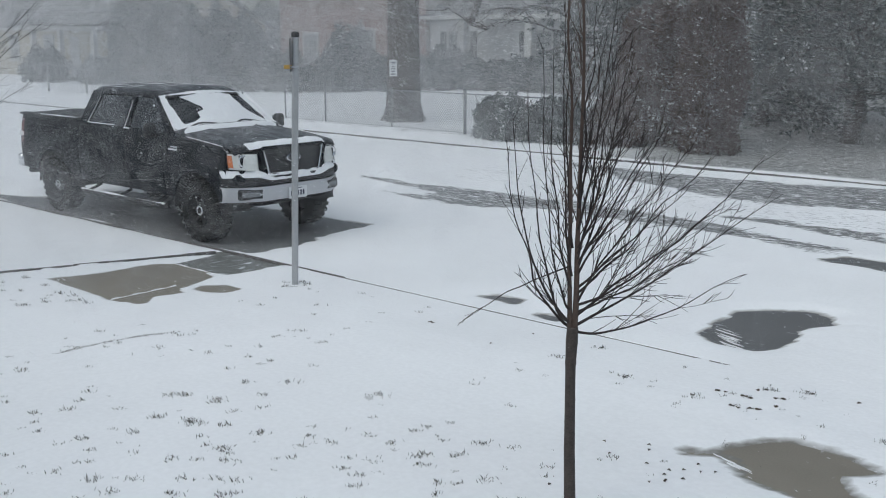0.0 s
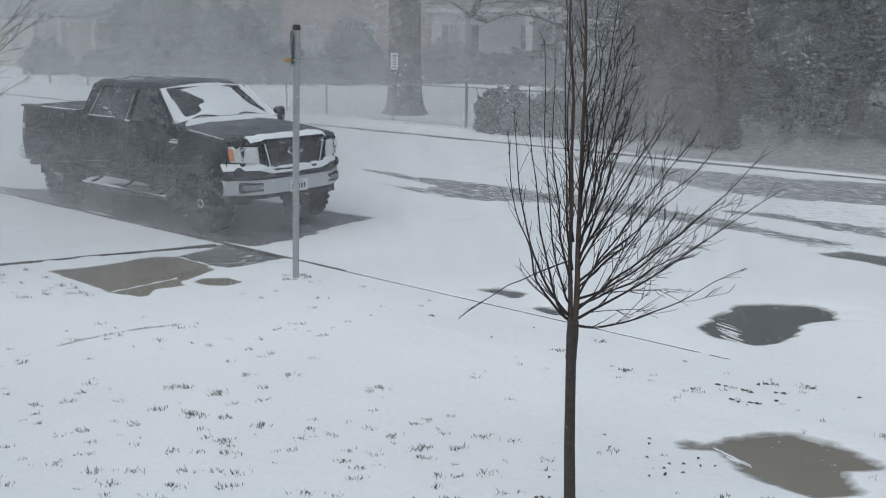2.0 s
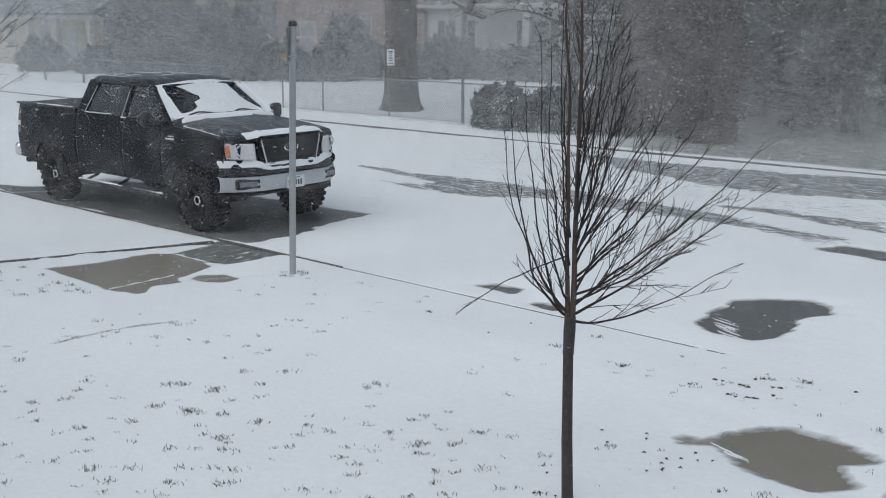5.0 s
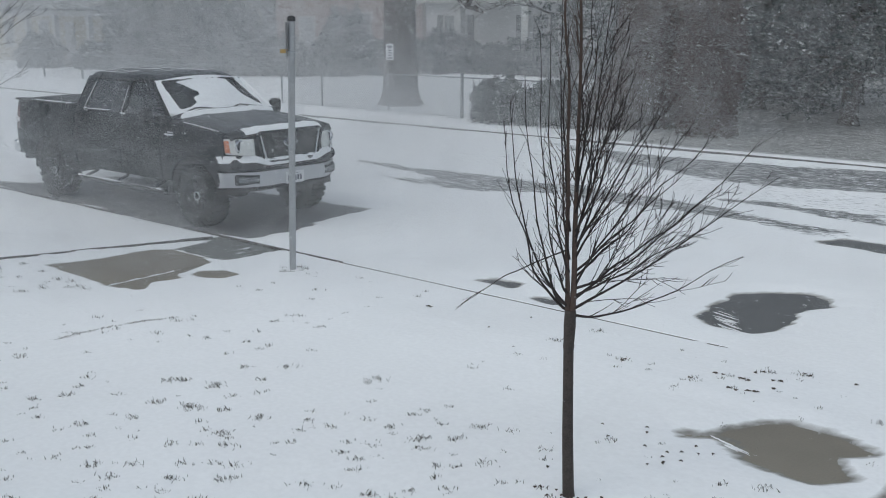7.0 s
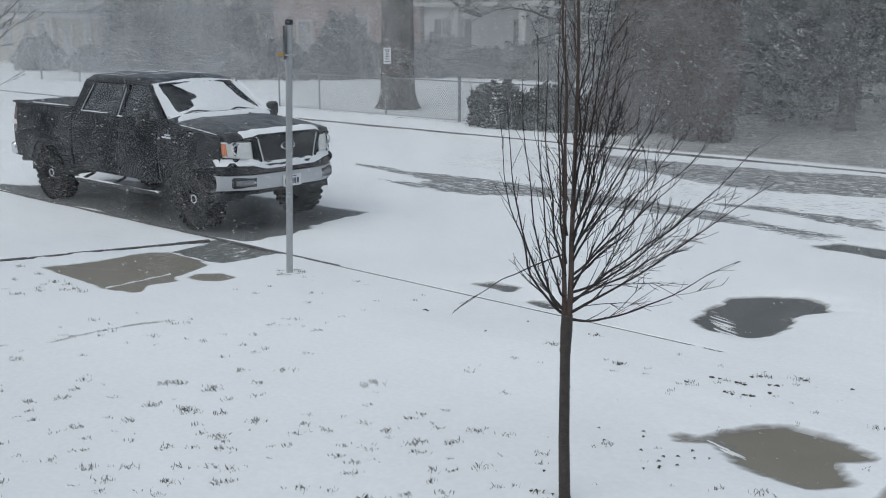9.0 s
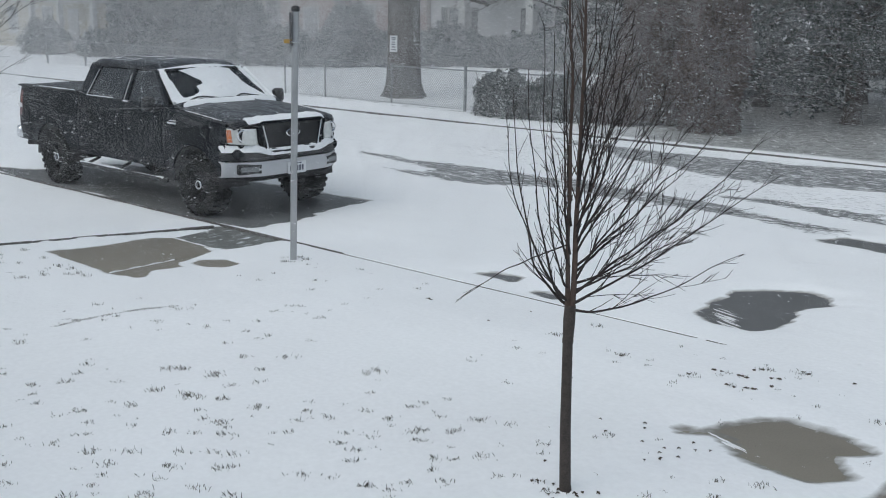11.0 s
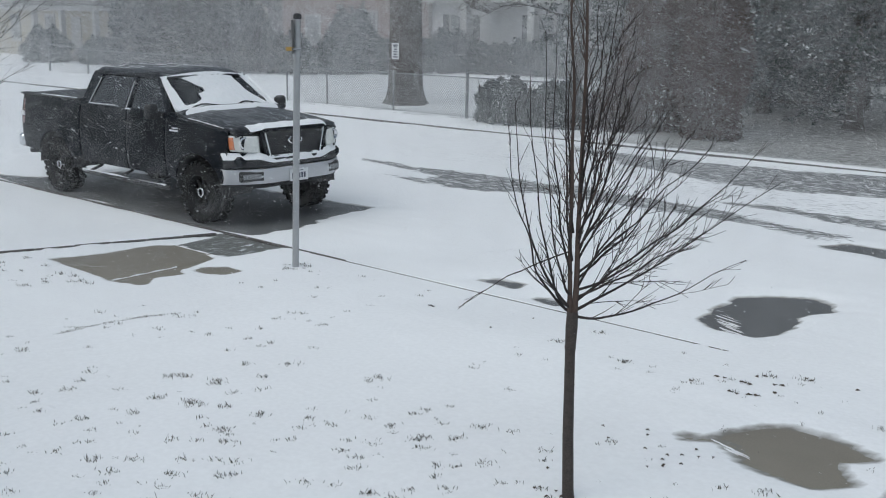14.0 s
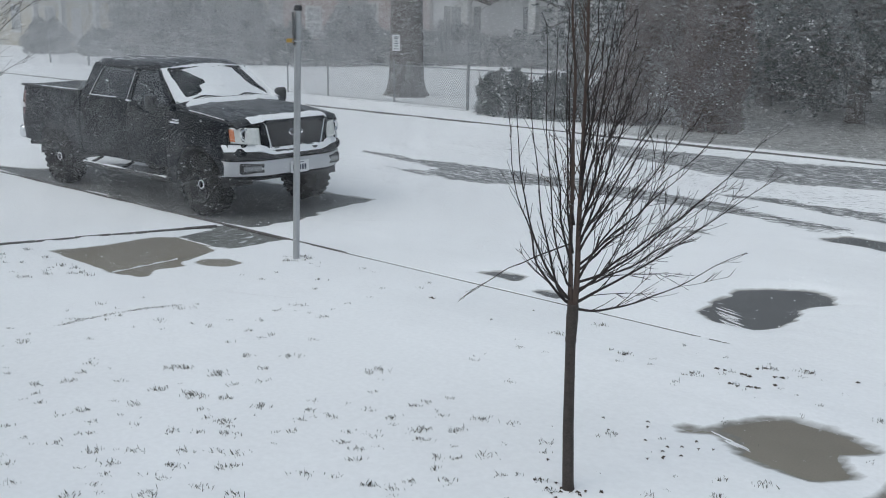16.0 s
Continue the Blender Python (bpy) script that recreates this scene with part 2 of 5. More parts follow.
        if thick:
            so = ob.modifiers.new("thickness", "SOLIDIFY")
            so.thickness, so.offset = thick, -1
        if parent is not None:
            ob.parent = parent
        return tagged(ob, label)


def holder(name, label, category, group="", at=(0, 0, 0), turn=0):
    ob = new(name)
    ob.empty_display_size = 0.2
    ob.matrix_basis = pose(*at, 0, 0, turn)
    return tagged(ob, label, category, group)


def value_noise(x, y, seed=0):
    """Smooth noise in 0..1 on arrays."""
    xi, yi = np.floor(x).astype(np.int64), np.floor(y).astype(np.int64)
    fx, fy = x - xi, y - yi
    fx, fy = fx * fx * (3 - 2 * fx), fy * fy * (3 - 2 * fy)

    def h(a, b):
        n = (a * 374761393 + b * 668265263 + seed * 1442695041) & 0x7FFFFFFF
        n = ((n ^ (n >> 13)) * 1274126177) & 0x7FFFFFFF
        return ((n ^ (n >> 16)) & 0xFFFF) / 65535.0
    return (h(xi, yi) * (1 - fx) + h(xi + 1, yi) * fx) * (1 - fy) + (h(xi, yi + 1) * (1 - fx) + h(xi + 1, yi + 1) * fx) * fy


def fbm(x, y, octaves=4, seed=0):
    total, amp, norm = 0, 1.0, 0.0
    for o in range(octaves):
        total = total + amp * value_noise(x * 2 ** o, y * 2 ** o, seed + o)
        norm += amp
        amp *= 0.5
    return total / norm


def polygon_depth(x, y, pts):
    """Signed distance to a polygon's outline, positive inside."""
    d = np.full(x.shape, 1e9)
    inside = np.zeros(x.shape, bool)
    for (ax, ay), (bx, by) in zip(pts, pts[1:] + pts[:1]):
        ex, ey = bx - ax, by - ay
        t = np.clip(((x - ax) * ex + (y - ay) * ey) / (ex * ex + ey * ey), 0, 1)
        d = np.minimum(d, np.hypot(x - ax - t * ex, y - ay - t * ey))
        inside ^= ((ay > y) != (by > y)) & (x < (bx - ax) * (y - ay) / (by - ay + 1e-12) + ax)
    return np.where(inside, d, -d)

# ---- ground ----
NEAR_KERB, FAR_KERB, STEP = -1.21, 9.86, 0.07


def steps(stops):
    out = []
    for a, b, s in stops:
        out += list(np.arange(a, b - 1e-6, s))
    return np.array(out + [stops[-1][1]])


BANDS = (
    # scoured bands of thin snow in the carriageway
    [(-2.64, 4.68), (-1.87, 4.73), (-0.86, 4.68), (0.12, 4.76), (0.96, 4.92), (1.76, 4.92), (2.37, 4.04), (1.79, 3.80), (1.20, 3.56), (0.52, 3.40), (-0.17, 3.49), (-0.27, 4.09), (-1.16, 4.27)],
    [(-1.54, 3.67), (-0.89, 3.70), (-0.12, 3.71), (0.58, 3.47), (-0.24, 3.42)],
    [(1.53, 5.09), (2.85, 4.89), (3.73, 4.73), (4.86, 4.62), (5.85, 4.22), (6.82, 4.20), (6.72, 3.88), (6.07, 3.70), (5.17, 3.97), (4.39, 3.85), (3.25, 3.92), (2.31, 3.97)],
    [(-2.02, 9.36), (-0.87, 9.18), (0.69, 9.06), (2.37, 9.12), (3.76, 9.23), (5.33, 9.55), (7.36, 9.65), (7.86, 7.34), (6.06, 7.31), (4.99, 6.93), (3.87, 6.70), (2.76, 7.06), (1.62, 7.49), (0.07, 8.38)],
    [(4.15, 5.16), (5.44, 5.20), (6.87, 4.83), (6.67, 5.46), (5.26, 5.63)],
    [(5.01, 2.64), (5.34, 2.83), (5.44, 2.56), (5.23, 2.45)],
)


def worn_depth(x, y):
    """How thin the snow has been blown in the bands, 0 to 1."""
    w = (fbm(x * 0.9, y * 2.2, 3, 31) - 0.5) * 0.5
    d = np.zeros(x.shape)
    for pts in BANDS:
        d = np.maximum(d, np.clip((polygon_depth(x, y, pts) + w + 0.36) / 0.46, 0, 1))
    return d


def bare_depth(x, y):
    """How far inside a swept bare patch a place lies, in metres."""
    w = (fbm(x * 1.6, y * 1.6, 3, 5) - 0.5) * 0.30 + (fbm(x * 9, y * 9, 3, 6) - 0.5) * 0.10
    streak = (fbm(x * 0.9, (y - x * 0.22) * 5.5, 2, 7) - 0.5)
    d = np.full(x.shape, -9.0)
    spots = (
        # wet hollow in the street, drifted in from the lee side
        ([(6.83, 0.49), (7.07, 0.75), (7.34, 0.95), (7.68, 0.89), (7.73, 0.67), (7.57, 0.26), (7.62, -0.06), (7.64, -0.39), (7.50, -0.58), (7.20, -0.60), (6.95, -0.44), (6.93, -0.10)], 0.10),
        # swept parts of the walk
        ([(8.33, -3.01), (8.41, -2.83), (8.52, -2.62), (8.63, -2.52), (8.89, -2.52), (9.20, -2.64), (9.12, -2.75), (9.03, -2.83), (9.13, -2.96), (9.26, -3.09), (9.14, -3.26), (8.99, -3.30), (8.78, -3.26), (8.63, -3.23), (8.62, -3.12), (8.50, -2.99)], 0.02),
        ([(8.16, -3.11), (8.33, -3.01), (8.48, -2.99), (8.61, -3.12), (8.60, -3.20), (8.52, -3.15), (8.38, -3.08), (8.21, -3.17)], 0.04),
        ([(9.44, -3.34), (9.47, -3.14), (9.51, -2.95), (9.70, -2.70), (10.0, -2.9), (9.90, -3.4)], 0.02),
        # and of the drive's apron
        ([(0.57, -3.35), (0.75, -2.83), (0.81, -2.20), (0.98, -2.09), (1.35, -2.10), (1.79, -2.15), (1.89, -2.32), (1.99, -2.69), (2.15, -2.76), (2.00, -3.04), (2.23, -3.26), (1.85, -3.35), (1.28, -3.34)], 0.03),
        ([(1.02, -1.96), (0.97, -1.30), (1.01, -1.10), (1.54, -1.13), (1.82, -1.23), (1.84, -1.61), (1.80, -1.89), (1.56, -1.98)], 0.05),
        ([(2.15, -2.56), (2.11, -2.43), (2.28, -2.26), (2.49, -2.27), (2.50, -2.42), (2.33, -2.55)], 0.06),
        # sheltered roadway under the truck
        ([(-6.0, -1.0), (-5.0, -0.55), (-4.6, 0.7), (-3.0, 1.2), (0.0, 1.25), (0.85, 1.35), (0.92, 0.4), (1.15, -0.30), (1.10, -1.0), (0.4, -1.06), (-4.2, -1.06)], 0.16),
        ([(6.55, 3.38), (6.81, 3.76), (7.4, 3.72), (8.4, 3.5), (8.2, 3.2), (7.31, 3.24)], 0.2),
        ([(4.58, -0.74), (4.66, -0.60), (4.98, -0.60), (5.0, -0.70)], 0.05),
        ([(5.42, -0.93), (5.5, -0.86), (5.75, -0.88), (5.7, -0.97)], 0.05),
    )
    for pts, s in spots:
        deep = polygon_depth(x, y, pts)
        d = np.maximum(d, deep + 0.03 + w * (0.35 if s < 0.3 else 0.6) + streak * s)
    return d


def snow_level(x, y):
    """Height of the snow's surface, over arrays of places."""
    lawn = np.where(y < 2, np.clip((NEAR_KERB - 0.02 - y) / 1.1, 0, 1), (y > FAR_KERB) * 1.0) * STEP
    fade = np.clip((-0.4 - y) / 0.8, 0, 1) * np.clip((3.4 - x) / 0.9, 0, 1) * np.clip((y + 4.9) / 1.0, 0, 1)
    lawn = np.where(y < 0, lawn * (1 - 0.75 * fade), lawn)
    roll = (fbm(x * 0.35, y * 0.35, 3, 1) - 0.5) * 0.05 + (fbm(x * 2.2, y * 2.2, 3, 2) - 0.5) * 0.016 + (fbm(x * 2.0, y * 9.0, 2, 3) - 0.5) * 0.008
    roll = roll * np.clip(np.abs(y - NEAR_KERB) / 0.5, 0.25, 1)
    cover = np.clip(-bare_depth(x, y) / 0.22, -1, 1)
    h = np.where(cover > 0, 0.004 + 0.030 * np.abs(cover) ** 0.7, 0.030 * cover) + roll * np.clip(cover, 0, 1)
    along = np.clip((y + 3.62) / 2.53, 0, 1)
    drive = np.exp(-((x - (-0.11 + 1.03 * along)) / 0.035) ** 2) * (y > -5.5) * (y < -1.10)
    h = h - 0.07 * drive * (fbm(x * 0 + 2, y * 2.2, 3, 12) > 0.25)
    edge = (np.abs(y - NEAR_KERB - 0.017) < 0.022) & (x > 2.4) & (x < 8.6) & (fbm(x * 1.3, y * 0 + 3, 3, 41) > np.where(x < 5, 0.38, 0.47))
    h = np.where(edge, np.minimum(h, 0.016), h)
    h = h + 0.028 * np.exp(-((y - FAR_KERB + 0.12) / 0.07) ** 2) * (0.5 + fbm(x * 0.8, y * 0 + 1, 3, 14))
    h = np.where(np.abs(y - FAR_KERB - 0.005) < 0.03, -0.02, h)
    return lawn + h


def snow_sheet():
    xs = steps(((-260, -60, 10), (-60, -14, 1.0), (-14, -5, 0.16), (-5, 10.6, 0.052), (10.6, 15, 0.2), (15, 40, 1.5), (40, 200, 10)))
    ys = steps(((-160, -20, 10), (-20, -9, 0.6), (-9, -1.30, 0.06), (-1.30, -1.10, 0.02), (-1.10, 5.8, 0.055), (5.8, 9.80, 0.065),
                (9.80, 9.98, 0.02), (9.98, 14, 0.16), (14, 40, 1.0), (40, 300, 10)))
    x, y = np.meshgrid(xs, ys)
    z = snow_level(x, y)
    g = Geo()
    n = len(xs)
    g.v = [(a, b, c) for a, b, c in zip(x.ravel().tolist(), y.ravel().tolist(), z.ravel().tolist())]
    i = np.arange((len(ys) - 1) * (n - 1))
    k = (i // (n - 1)) * n + i % (n - 1)
    g.f = [tuple(q) for q in np.stack([k, k + 1, k + n + 1, k + n], 1).tolist()]
    m = SNOW.copy()
    m.name = "lying_snow"
    nt = m.node_tree
    b = nt.nodes["Principled BSDF"]
    co = nt.nodes.new("ShaderNodeTexCoord")
    base = b.inputs["Base Color"].links[0].from_socket
    for noise_scale, attribute, stretch, start, end, under in ((7.0, "thin", (0.8, 1.6, 1), 0.80, 1.45, (0.165, 0.165, 0.155, 1)), (5.0, "film", (1, 1, 1), 0.80, 1.55, (0.21, 0.20, 0.18, 1)), (13.0, "worn", (0.45, 2.0, 1), 1.0, 1.10, (0.16, 0.162, 0.165, 1))):
        at, no, mp = nt.nodes.new("ShaderNodeAttribute"), nt.nodes.new("ShaderNodeTexNoise"), nt.nodes.new("ShaderNodeMapping")
        at.attribute_name = attribute
        no.inputs["Scale"].default_value, no.inputs["Detail"].default_value, no.inputs["Roughness"].default_value = noise_scale, 8, 0.62
        mp.inputs["Scale"].default_value = stretch
        nt.links.new(co.outputs["Object"], mp.inputs["Vector"])
        nt.links.new(mp.outputs[0], no.inputs["Vector"])
        su, mr, mix = nt.nodes.new("ShaderNodeMath"), nt.nodes.new("ShaderNodeMapRange"), nt.nodes.new("ShaderNodeMix")
        nt.links.new(at.outputs["Fac"], su.inputs[0])
        nt.links.new(no.outputs["Fac"], su.inputs[1])
        mr.inputs["From Min"].default_value, mr.inputs["From Max"].default_value = start, end
        nt.links.new(su.outputs[0], mr.inputs["Value"])
        mix.data_type = "RGBA"
        mix.inputs["B"].default_value = under
        nt.links.new(base, mix.inputs["A"])
        nt.links.new(mr.outputs[0], mix.inputs["Factor"])
        base = mix.outputs["Result"]
    nt.links.new(base, b.inputs["Base Color"])
    ob = g.done("ground", m, smooth=True, turn=False)
    thin = np.clip((y - 9.93) / 0.25, 0, 1) * np.clip((x + 3.5 + (y - 10) * 0.3) / 4.0, 0, 1) * 0.86
    attr = ob.data.attributes.new("thin", "FLOAT", "POINT")
    attr.data.foreach_set("value", thin.ravel().astype(np.float32))
    worn = ob.data.attributes.new("worn", "FLOAT", "POINT")
    lane = np.clip((y - 4.2) / 1.5, 0, 1) * np.clip((9.8 - y) / 0.2, 0, 1) * np.clip((x + 9) / 8, 0, 1)
    worn.data.foreach_set("value", np.maximum(0.62 * worn_depth(x, y), (0.34 + 0.16 * fbm(x * 0.25, y * 0.8, 3, 77)) * lane).ravel().astype(np.float32))
    film = ob.data.attributes.new("film", "FLOAT", "POINT")
    film.data.foreach_set("value", (np.clip(1 + bare_depth(x, y) / 0.055, 0, 1) ** 1.2).ravel().astype(np.float32))
    tagged(ob, "wind-packed snow lying over lawn and street", "snow", kind="structure")


def pavements():
    g = Geo().box(-140, 60, NEAR_KERB + 0.036, FAR_KERB - 0.031, -0.25, 0.0)
    tagged(g.done("road", ASPHALT), "wet grey asphalt roadway under patchy snow", "road", kind="structure")
    for name, y0, y1, top in (("kerb_near", NEAR_KERB, NEAR_KERB + 0.035, 0.040), ("kerb_far", FAR_KERB - 0.03, FAR_KERB + 0.03, STEP + 0.004)):
        g = Geo()
        for i, x in enumerate(np.arange(-60, 30, 1.5).tolist()):
            g.box(x + 0.003, x + 1.497, y0, y1, -0.3, top + ((0.005 * math.sin(i * 1.9) if x < 2 else -0.010) if y0 < 0 else 0), 0.008)
        tagged(g.done(name, KERB), "dark-toned concrete kerb edging the street", "kerb", kind="structure")
    g = Geo()
    for k in range(10):
        g.box(-0.25 + k * 0.42, 0.168 + k * 0.42, -0.018, 0.018, -0.1, 0.047 + 0.003 * math.sin(k * 2.3), 0.01, pose(-0.66, -4.98, 0, 0, 0, 67.9))
    tagged(g.done("kerb_drive", KERB), "dark edging along the driveway", "kerb", kind="structure")
    walkway = Geo()
    for i in range(5):
        walkway.box(-2.03 + i * 1.3, -0.736 + i * 1.3, -3.45, -2.006, -0.2, 0.022, 0.006)
    apron = tagged(walkway.done("pavement_apron", CONCRETE), "damp tan concrete slabs of a driveway apron", "pavement", kind="structure")
    for a, b in (((1.867, -3.40), (1.867, -2.62)), ((0.70, -2.004), (1.80, -2.004))):
        pts = [(a[0] + (b[0] - a[0]) * k / 12, a[1] + (b[1] - a[1]) * k / 12 + 0.003 * math.sin(k * 2.1), 0.021) for k in range(13)]
        Geo().tube(pts, [0.009 + 0.006 * math.sin(k * 1.7) for k in range(13)], 6).done("joint_snow", SNOW, apron, "snow lodged in the slab joint", smooth=True)
    walkway = Geo()
    for i in range(5):
        walkway.box(-2.03 + i * 1.3, -0.736 + i * 1.3, -1.999, NEAR_KERB - 0.005, -0.2, 0.018, 0.006)
    tagged(walkway.done("pavement_gutter", GUTTER), "grey concrete gutter slabs dusted with snow", "pavement", kind="structure")
    walkway = Geo()
    for i in range(6):
        walkway.box(6.95 + i * 1.3, 8.244 + i * 1.3, -3.7, -2.1, -0.2, 0.066, 0.006)
    tagged(walkway.done("pavement_walk", CONCRETE), "damp tan concrete walk swept bare by wind", "pavement", kind="structure")


def snow_ribs():
    """Thin ribs of packed snow left lying across the swept patches."""
    rng = random.Random(29)
    road, walk_slab = bpy.data.objects["road"], bpy.data.objects["pavement_walk"]
    for k in range(22):
        t = rng.random()
        x, y, ln = 6.90 + 0.30 * t + rng.uniform(0, 0.12), -0.16 - 0.44 * t + rng.gauss(0, 0.02), rng.uniform(0.10, 0.34)
        pts = [(x + 0.95 * ln * q / 6, y - 0.31 * ln * q / 6 + 0.003 * math.sin(q * 2 + k), 0.003) for q in range(7)]
        Geo().tube(pts, [0.001 + rng.uniform(0.001, 0.0045) * math.sin(math.pi * (q + 0.5) / 7) for q in range(7)], 6).done("snow_rib", SNOW, road, "thin rib of wind-packed snow", smooth=True)
    for k in range(7):
        x, y, ln = 8.34 + 0.03 * k + rng.gauss(0, 0.01), -3.03 - 0.016 * k + rng.gauss(0, 0.016), rng.uniform(0.10, 0.24)
        pts = [(x + 0.95 * ln * q / 6, y - 0.30 * ln * q / 6 + 0.003 * math.sin(q * 2 + k), 0.068) for q in range(7)]
        Geo().tube(pts, [0.001 + rng.uniform(0.002, 0.006) * math.sin(math.pi * (q + 0.5) / 7) for q in range(7)], 6).done("snow_rib", SNOW, walk_slab, "thin rib of wind-packed snow", smooth=True)


snow_sheet()
pavements()
snow_ribs()

# ---- pickup truck, its front axle over the origin, facing +x ----
WHEELBASE, TYRE_R, BELT, RAIL = 3.62, 0.41, 1.40, 1.43


def body_y(x, z):
    """Half width of the flank."""
    y = 0.985 - 0.055 * ((z - 0.92) / 0.45) ** 2
    if x > 0.2:
        y -= 0.11 * ((x - 0.2) / 0.55) ** 2.2
    if x < -4.3:
        y -= 0.03 * ((-4.3 - x) / 0.35) ** 2
    for ax in (0.0, -WHEELBASE):
        d = math.hypot(x - ax, z - 0.45)
        if d < 0.64:
            y += 0.028 * (1 - max(0.0, d - 0.50) / 0.14)
    return y


def body_top(x):
    if x < -2.88:
        return RAIL
    if x < -0.50:
        return BELT
    return BELT - 0.06 - 0.12 * ((x + 0.5) / 1.25) ** 1.4


def body_low(x):
    low = 0.55 if x > -2.88 else 0.60
    for ax in (0.0, -WHEELBASE):
        if abs(x - ax) < 0.51:
            low = max(low, 0.42 + math.sqrt(max(0.0, 0.51 ** 2 - (x - ax) ** 2)))
    if x > 0.55:
        low = max(low, 0.80)
    return low


def flank(name, x0, x1, side, truck, top=None, bottom=None, label=""):
    """A panel of the side with a turned-in lip, following the wheel arches."""
    g = Geo()
    n = max(4, int((x1 - x0) / 0.035))
    rows = []
    for i in range(n + 1):
        x = x0 + (x1 - x0) * i / n
        lo, hi = (bottom or body_low(x)), (top or body_top(x))
        col = [(x, side * (body_y(x, lo) - 0.07), lo + 0.012)]
        for k in range(13):
            z = lo + (hi - lo) * k / 12
            y = body_y(x, z)
            crease = 0.004 * math.exp(-((z - 1.12) / 0.05) ** 2) + 0.005 * math.exp(-((z - 0.74) / 0.03) ** 2)
            col.append((x, side * (y - crease), z))
        col.append((x, side * (body_y(x, hi) - 0.05), hi + 0.012))
        rows.append(col)
    g.sheet(rows)
    return g.done(name, PAINT, truck, label, smooth=True, thick=0.012 * (1 if side > 0 else 1))


def wheel(truck, x, side):
    hub = new("wheel")
    hub.parent = truck
    hub.matrix_basis = Matrix.Translation((x, side * 0.84, TYRE_R)) @ pose(0, 0, 0, -90 * side)
    one = Matrix.Identity(4)
    R, w = TYRE_R, 0.135
    g = Geo().lathe([(0.235, -w * 0.9), (0.27, -w), (0.36, -w), (R - 0.02, -w * 0.86), (R - 0.012, -w * 0.4), (R - 0.012, w * 0.4), (R - 0.02, w * 0.86),
                     (0.36, w), (0.27, w), (0.235, w * 0.9)], 48, one, closed=True)
    for j in range(26):
        m = pose(0, 0, 0, 0, 0, j * 360 / 26)
        g.box(R - 0.03, R + 0.002, -0.030, 0.022, w * 0.15, w * 0.98, 0.004, m)
        g.box(R - 0.03, R + 0.002, -0.010, 0.042, -w * 0.98, -w * 0.15, 0.004, m)
        g.box(0.335, 0.385, -0.022, 0.022, w * 0.9, w + 0.008, 0.003, m)
    g.done("tyre", RUBBER, hub, "chunky black all-terrain tyre", smooth=True)
    g = Geo().lathe([(0.238, w * 0.92), (0.226, w * 0.96), (0.205, w * 0.35), (0.19, -w * 0.1), (0.238, -w * 0.9)], 40, one)
    for j in range(8):
        g.box(0.055, 0.212, -0.030, 0.030, 0.0, w * 0.42, 0.012, pose(0, 0, 0, 0, 0, j * 45))
    g.lathe([(0.2, 0.004), (0.0, 0.004)], 32, one)
    g.done("rim", RIM, hub, "black dished steel rim", smooth=True)
    g = Geo().lathe([(0.066, 0.02), (0.066, w * 0.72), (0.060, w * 0.78), (0.046, w * 0.78), (0.042, w * 0.6), (0.040, w * 0.3)], 24, one)
    for j in range(6):
        g.tube([Vector((0.088, 0, 0.03)), Vector((0.088, 0, w * 0.46))], 0.008, 6)
        g.v[-12:] = [tuple(pose(0, 0, 0, 0, 0, j * 60) @ Vector(p)) for p in g.v[-12:]]
    g.done("hub_cap", CHROME, hub, "chrome hub cap with wheel nuts", smooth=True)


def snow_crust(name, truck, at, nu, nv, cover, thick, label):
    """Snow lying on a surface at(u, v) -> (point, normal) wherever cover(u, v) is positive, thinner at its edge."""
    g, idx = Geo(), {}
    vals = [[cover(i / nu, j / nv) for j in range(nv + 1)] for i in range(nu + 1)]

    def vert(i, j, top):
        key = (i, j, top)
        if key not in idx:
            p, n = at(i / nu, j / nv)
            t = 0.002 if not top else 0.002 + thick * min(1.0, max(0.06, vals[i][j]) * 3) * (0.8 + 0.4 * noise.noise((i * 0.21, j * 0.21, 3)))
            idx[key] = len(g.v)
            g.v.append(tuple(Vector(p) + Vector(n) * t))
        return idx[key]
    full = {(i, j) for i in range(nu) for j in range(nv) if sum(vals[a][b] for a in (i, i + 1) for b in (j, j + 1)) > 0}
    for i, j in full:
        g.f.append((vert(i, j, 1), vert(i + 1, j, 1), vert(i + 1, j + 1, 1), vert(i, j + 1, 1)))
        for (di, dj), (a, b) in (((-1, 0), ((i, j), (i, j + 1))), ((1, 0), ((i + 1, j + 1), (i + 1, j))), ((0, -1), ((i + 1, j), (i, j))), ((0, 1), ((i, j + 1), (i + 1, j + 1)))):
            if (i + di, j + dj) not in full:
                g.f.append((vert(*a, 0), vert(*a, 1), vert(*b, 1), vert(*b, 0)))
    return g.done(name, SNOW, truck, label, smooth=True)


def hood_z(x, y):
    edge = min(1.0, abs(y) / 0.90)
    return body_top(x) + 0.012 + 0.065 * (1 - edge ** 3.2) + 0.014 * math.exp(-((abs(y) - 0.42) / 0.05) ** 2) - (0.05 * max(0, (x - 0.60) / 0.14) ** 2)


COWL = (-0.51, 1.36)
ROOFEDGE = (-1.06, 1.845)


def windscreen(u, v):
    """u across from the kerb side, v upwards; a pane curved towards its sides."""
    s = 2 * u - 1
    half = 0.85 + (0.71 - 0.85) * v
    x = COWL[0] + (ROOFEDGE[0] - COWL[0]) * v - 0.07 * s * s
    return (x, s * half, COWL[1] + (ROOFEDGE[1] - COWL[1]) * v - 0.045 * v * s * s), Vector((0.50, s * 0.25, 0.82)).normalized()


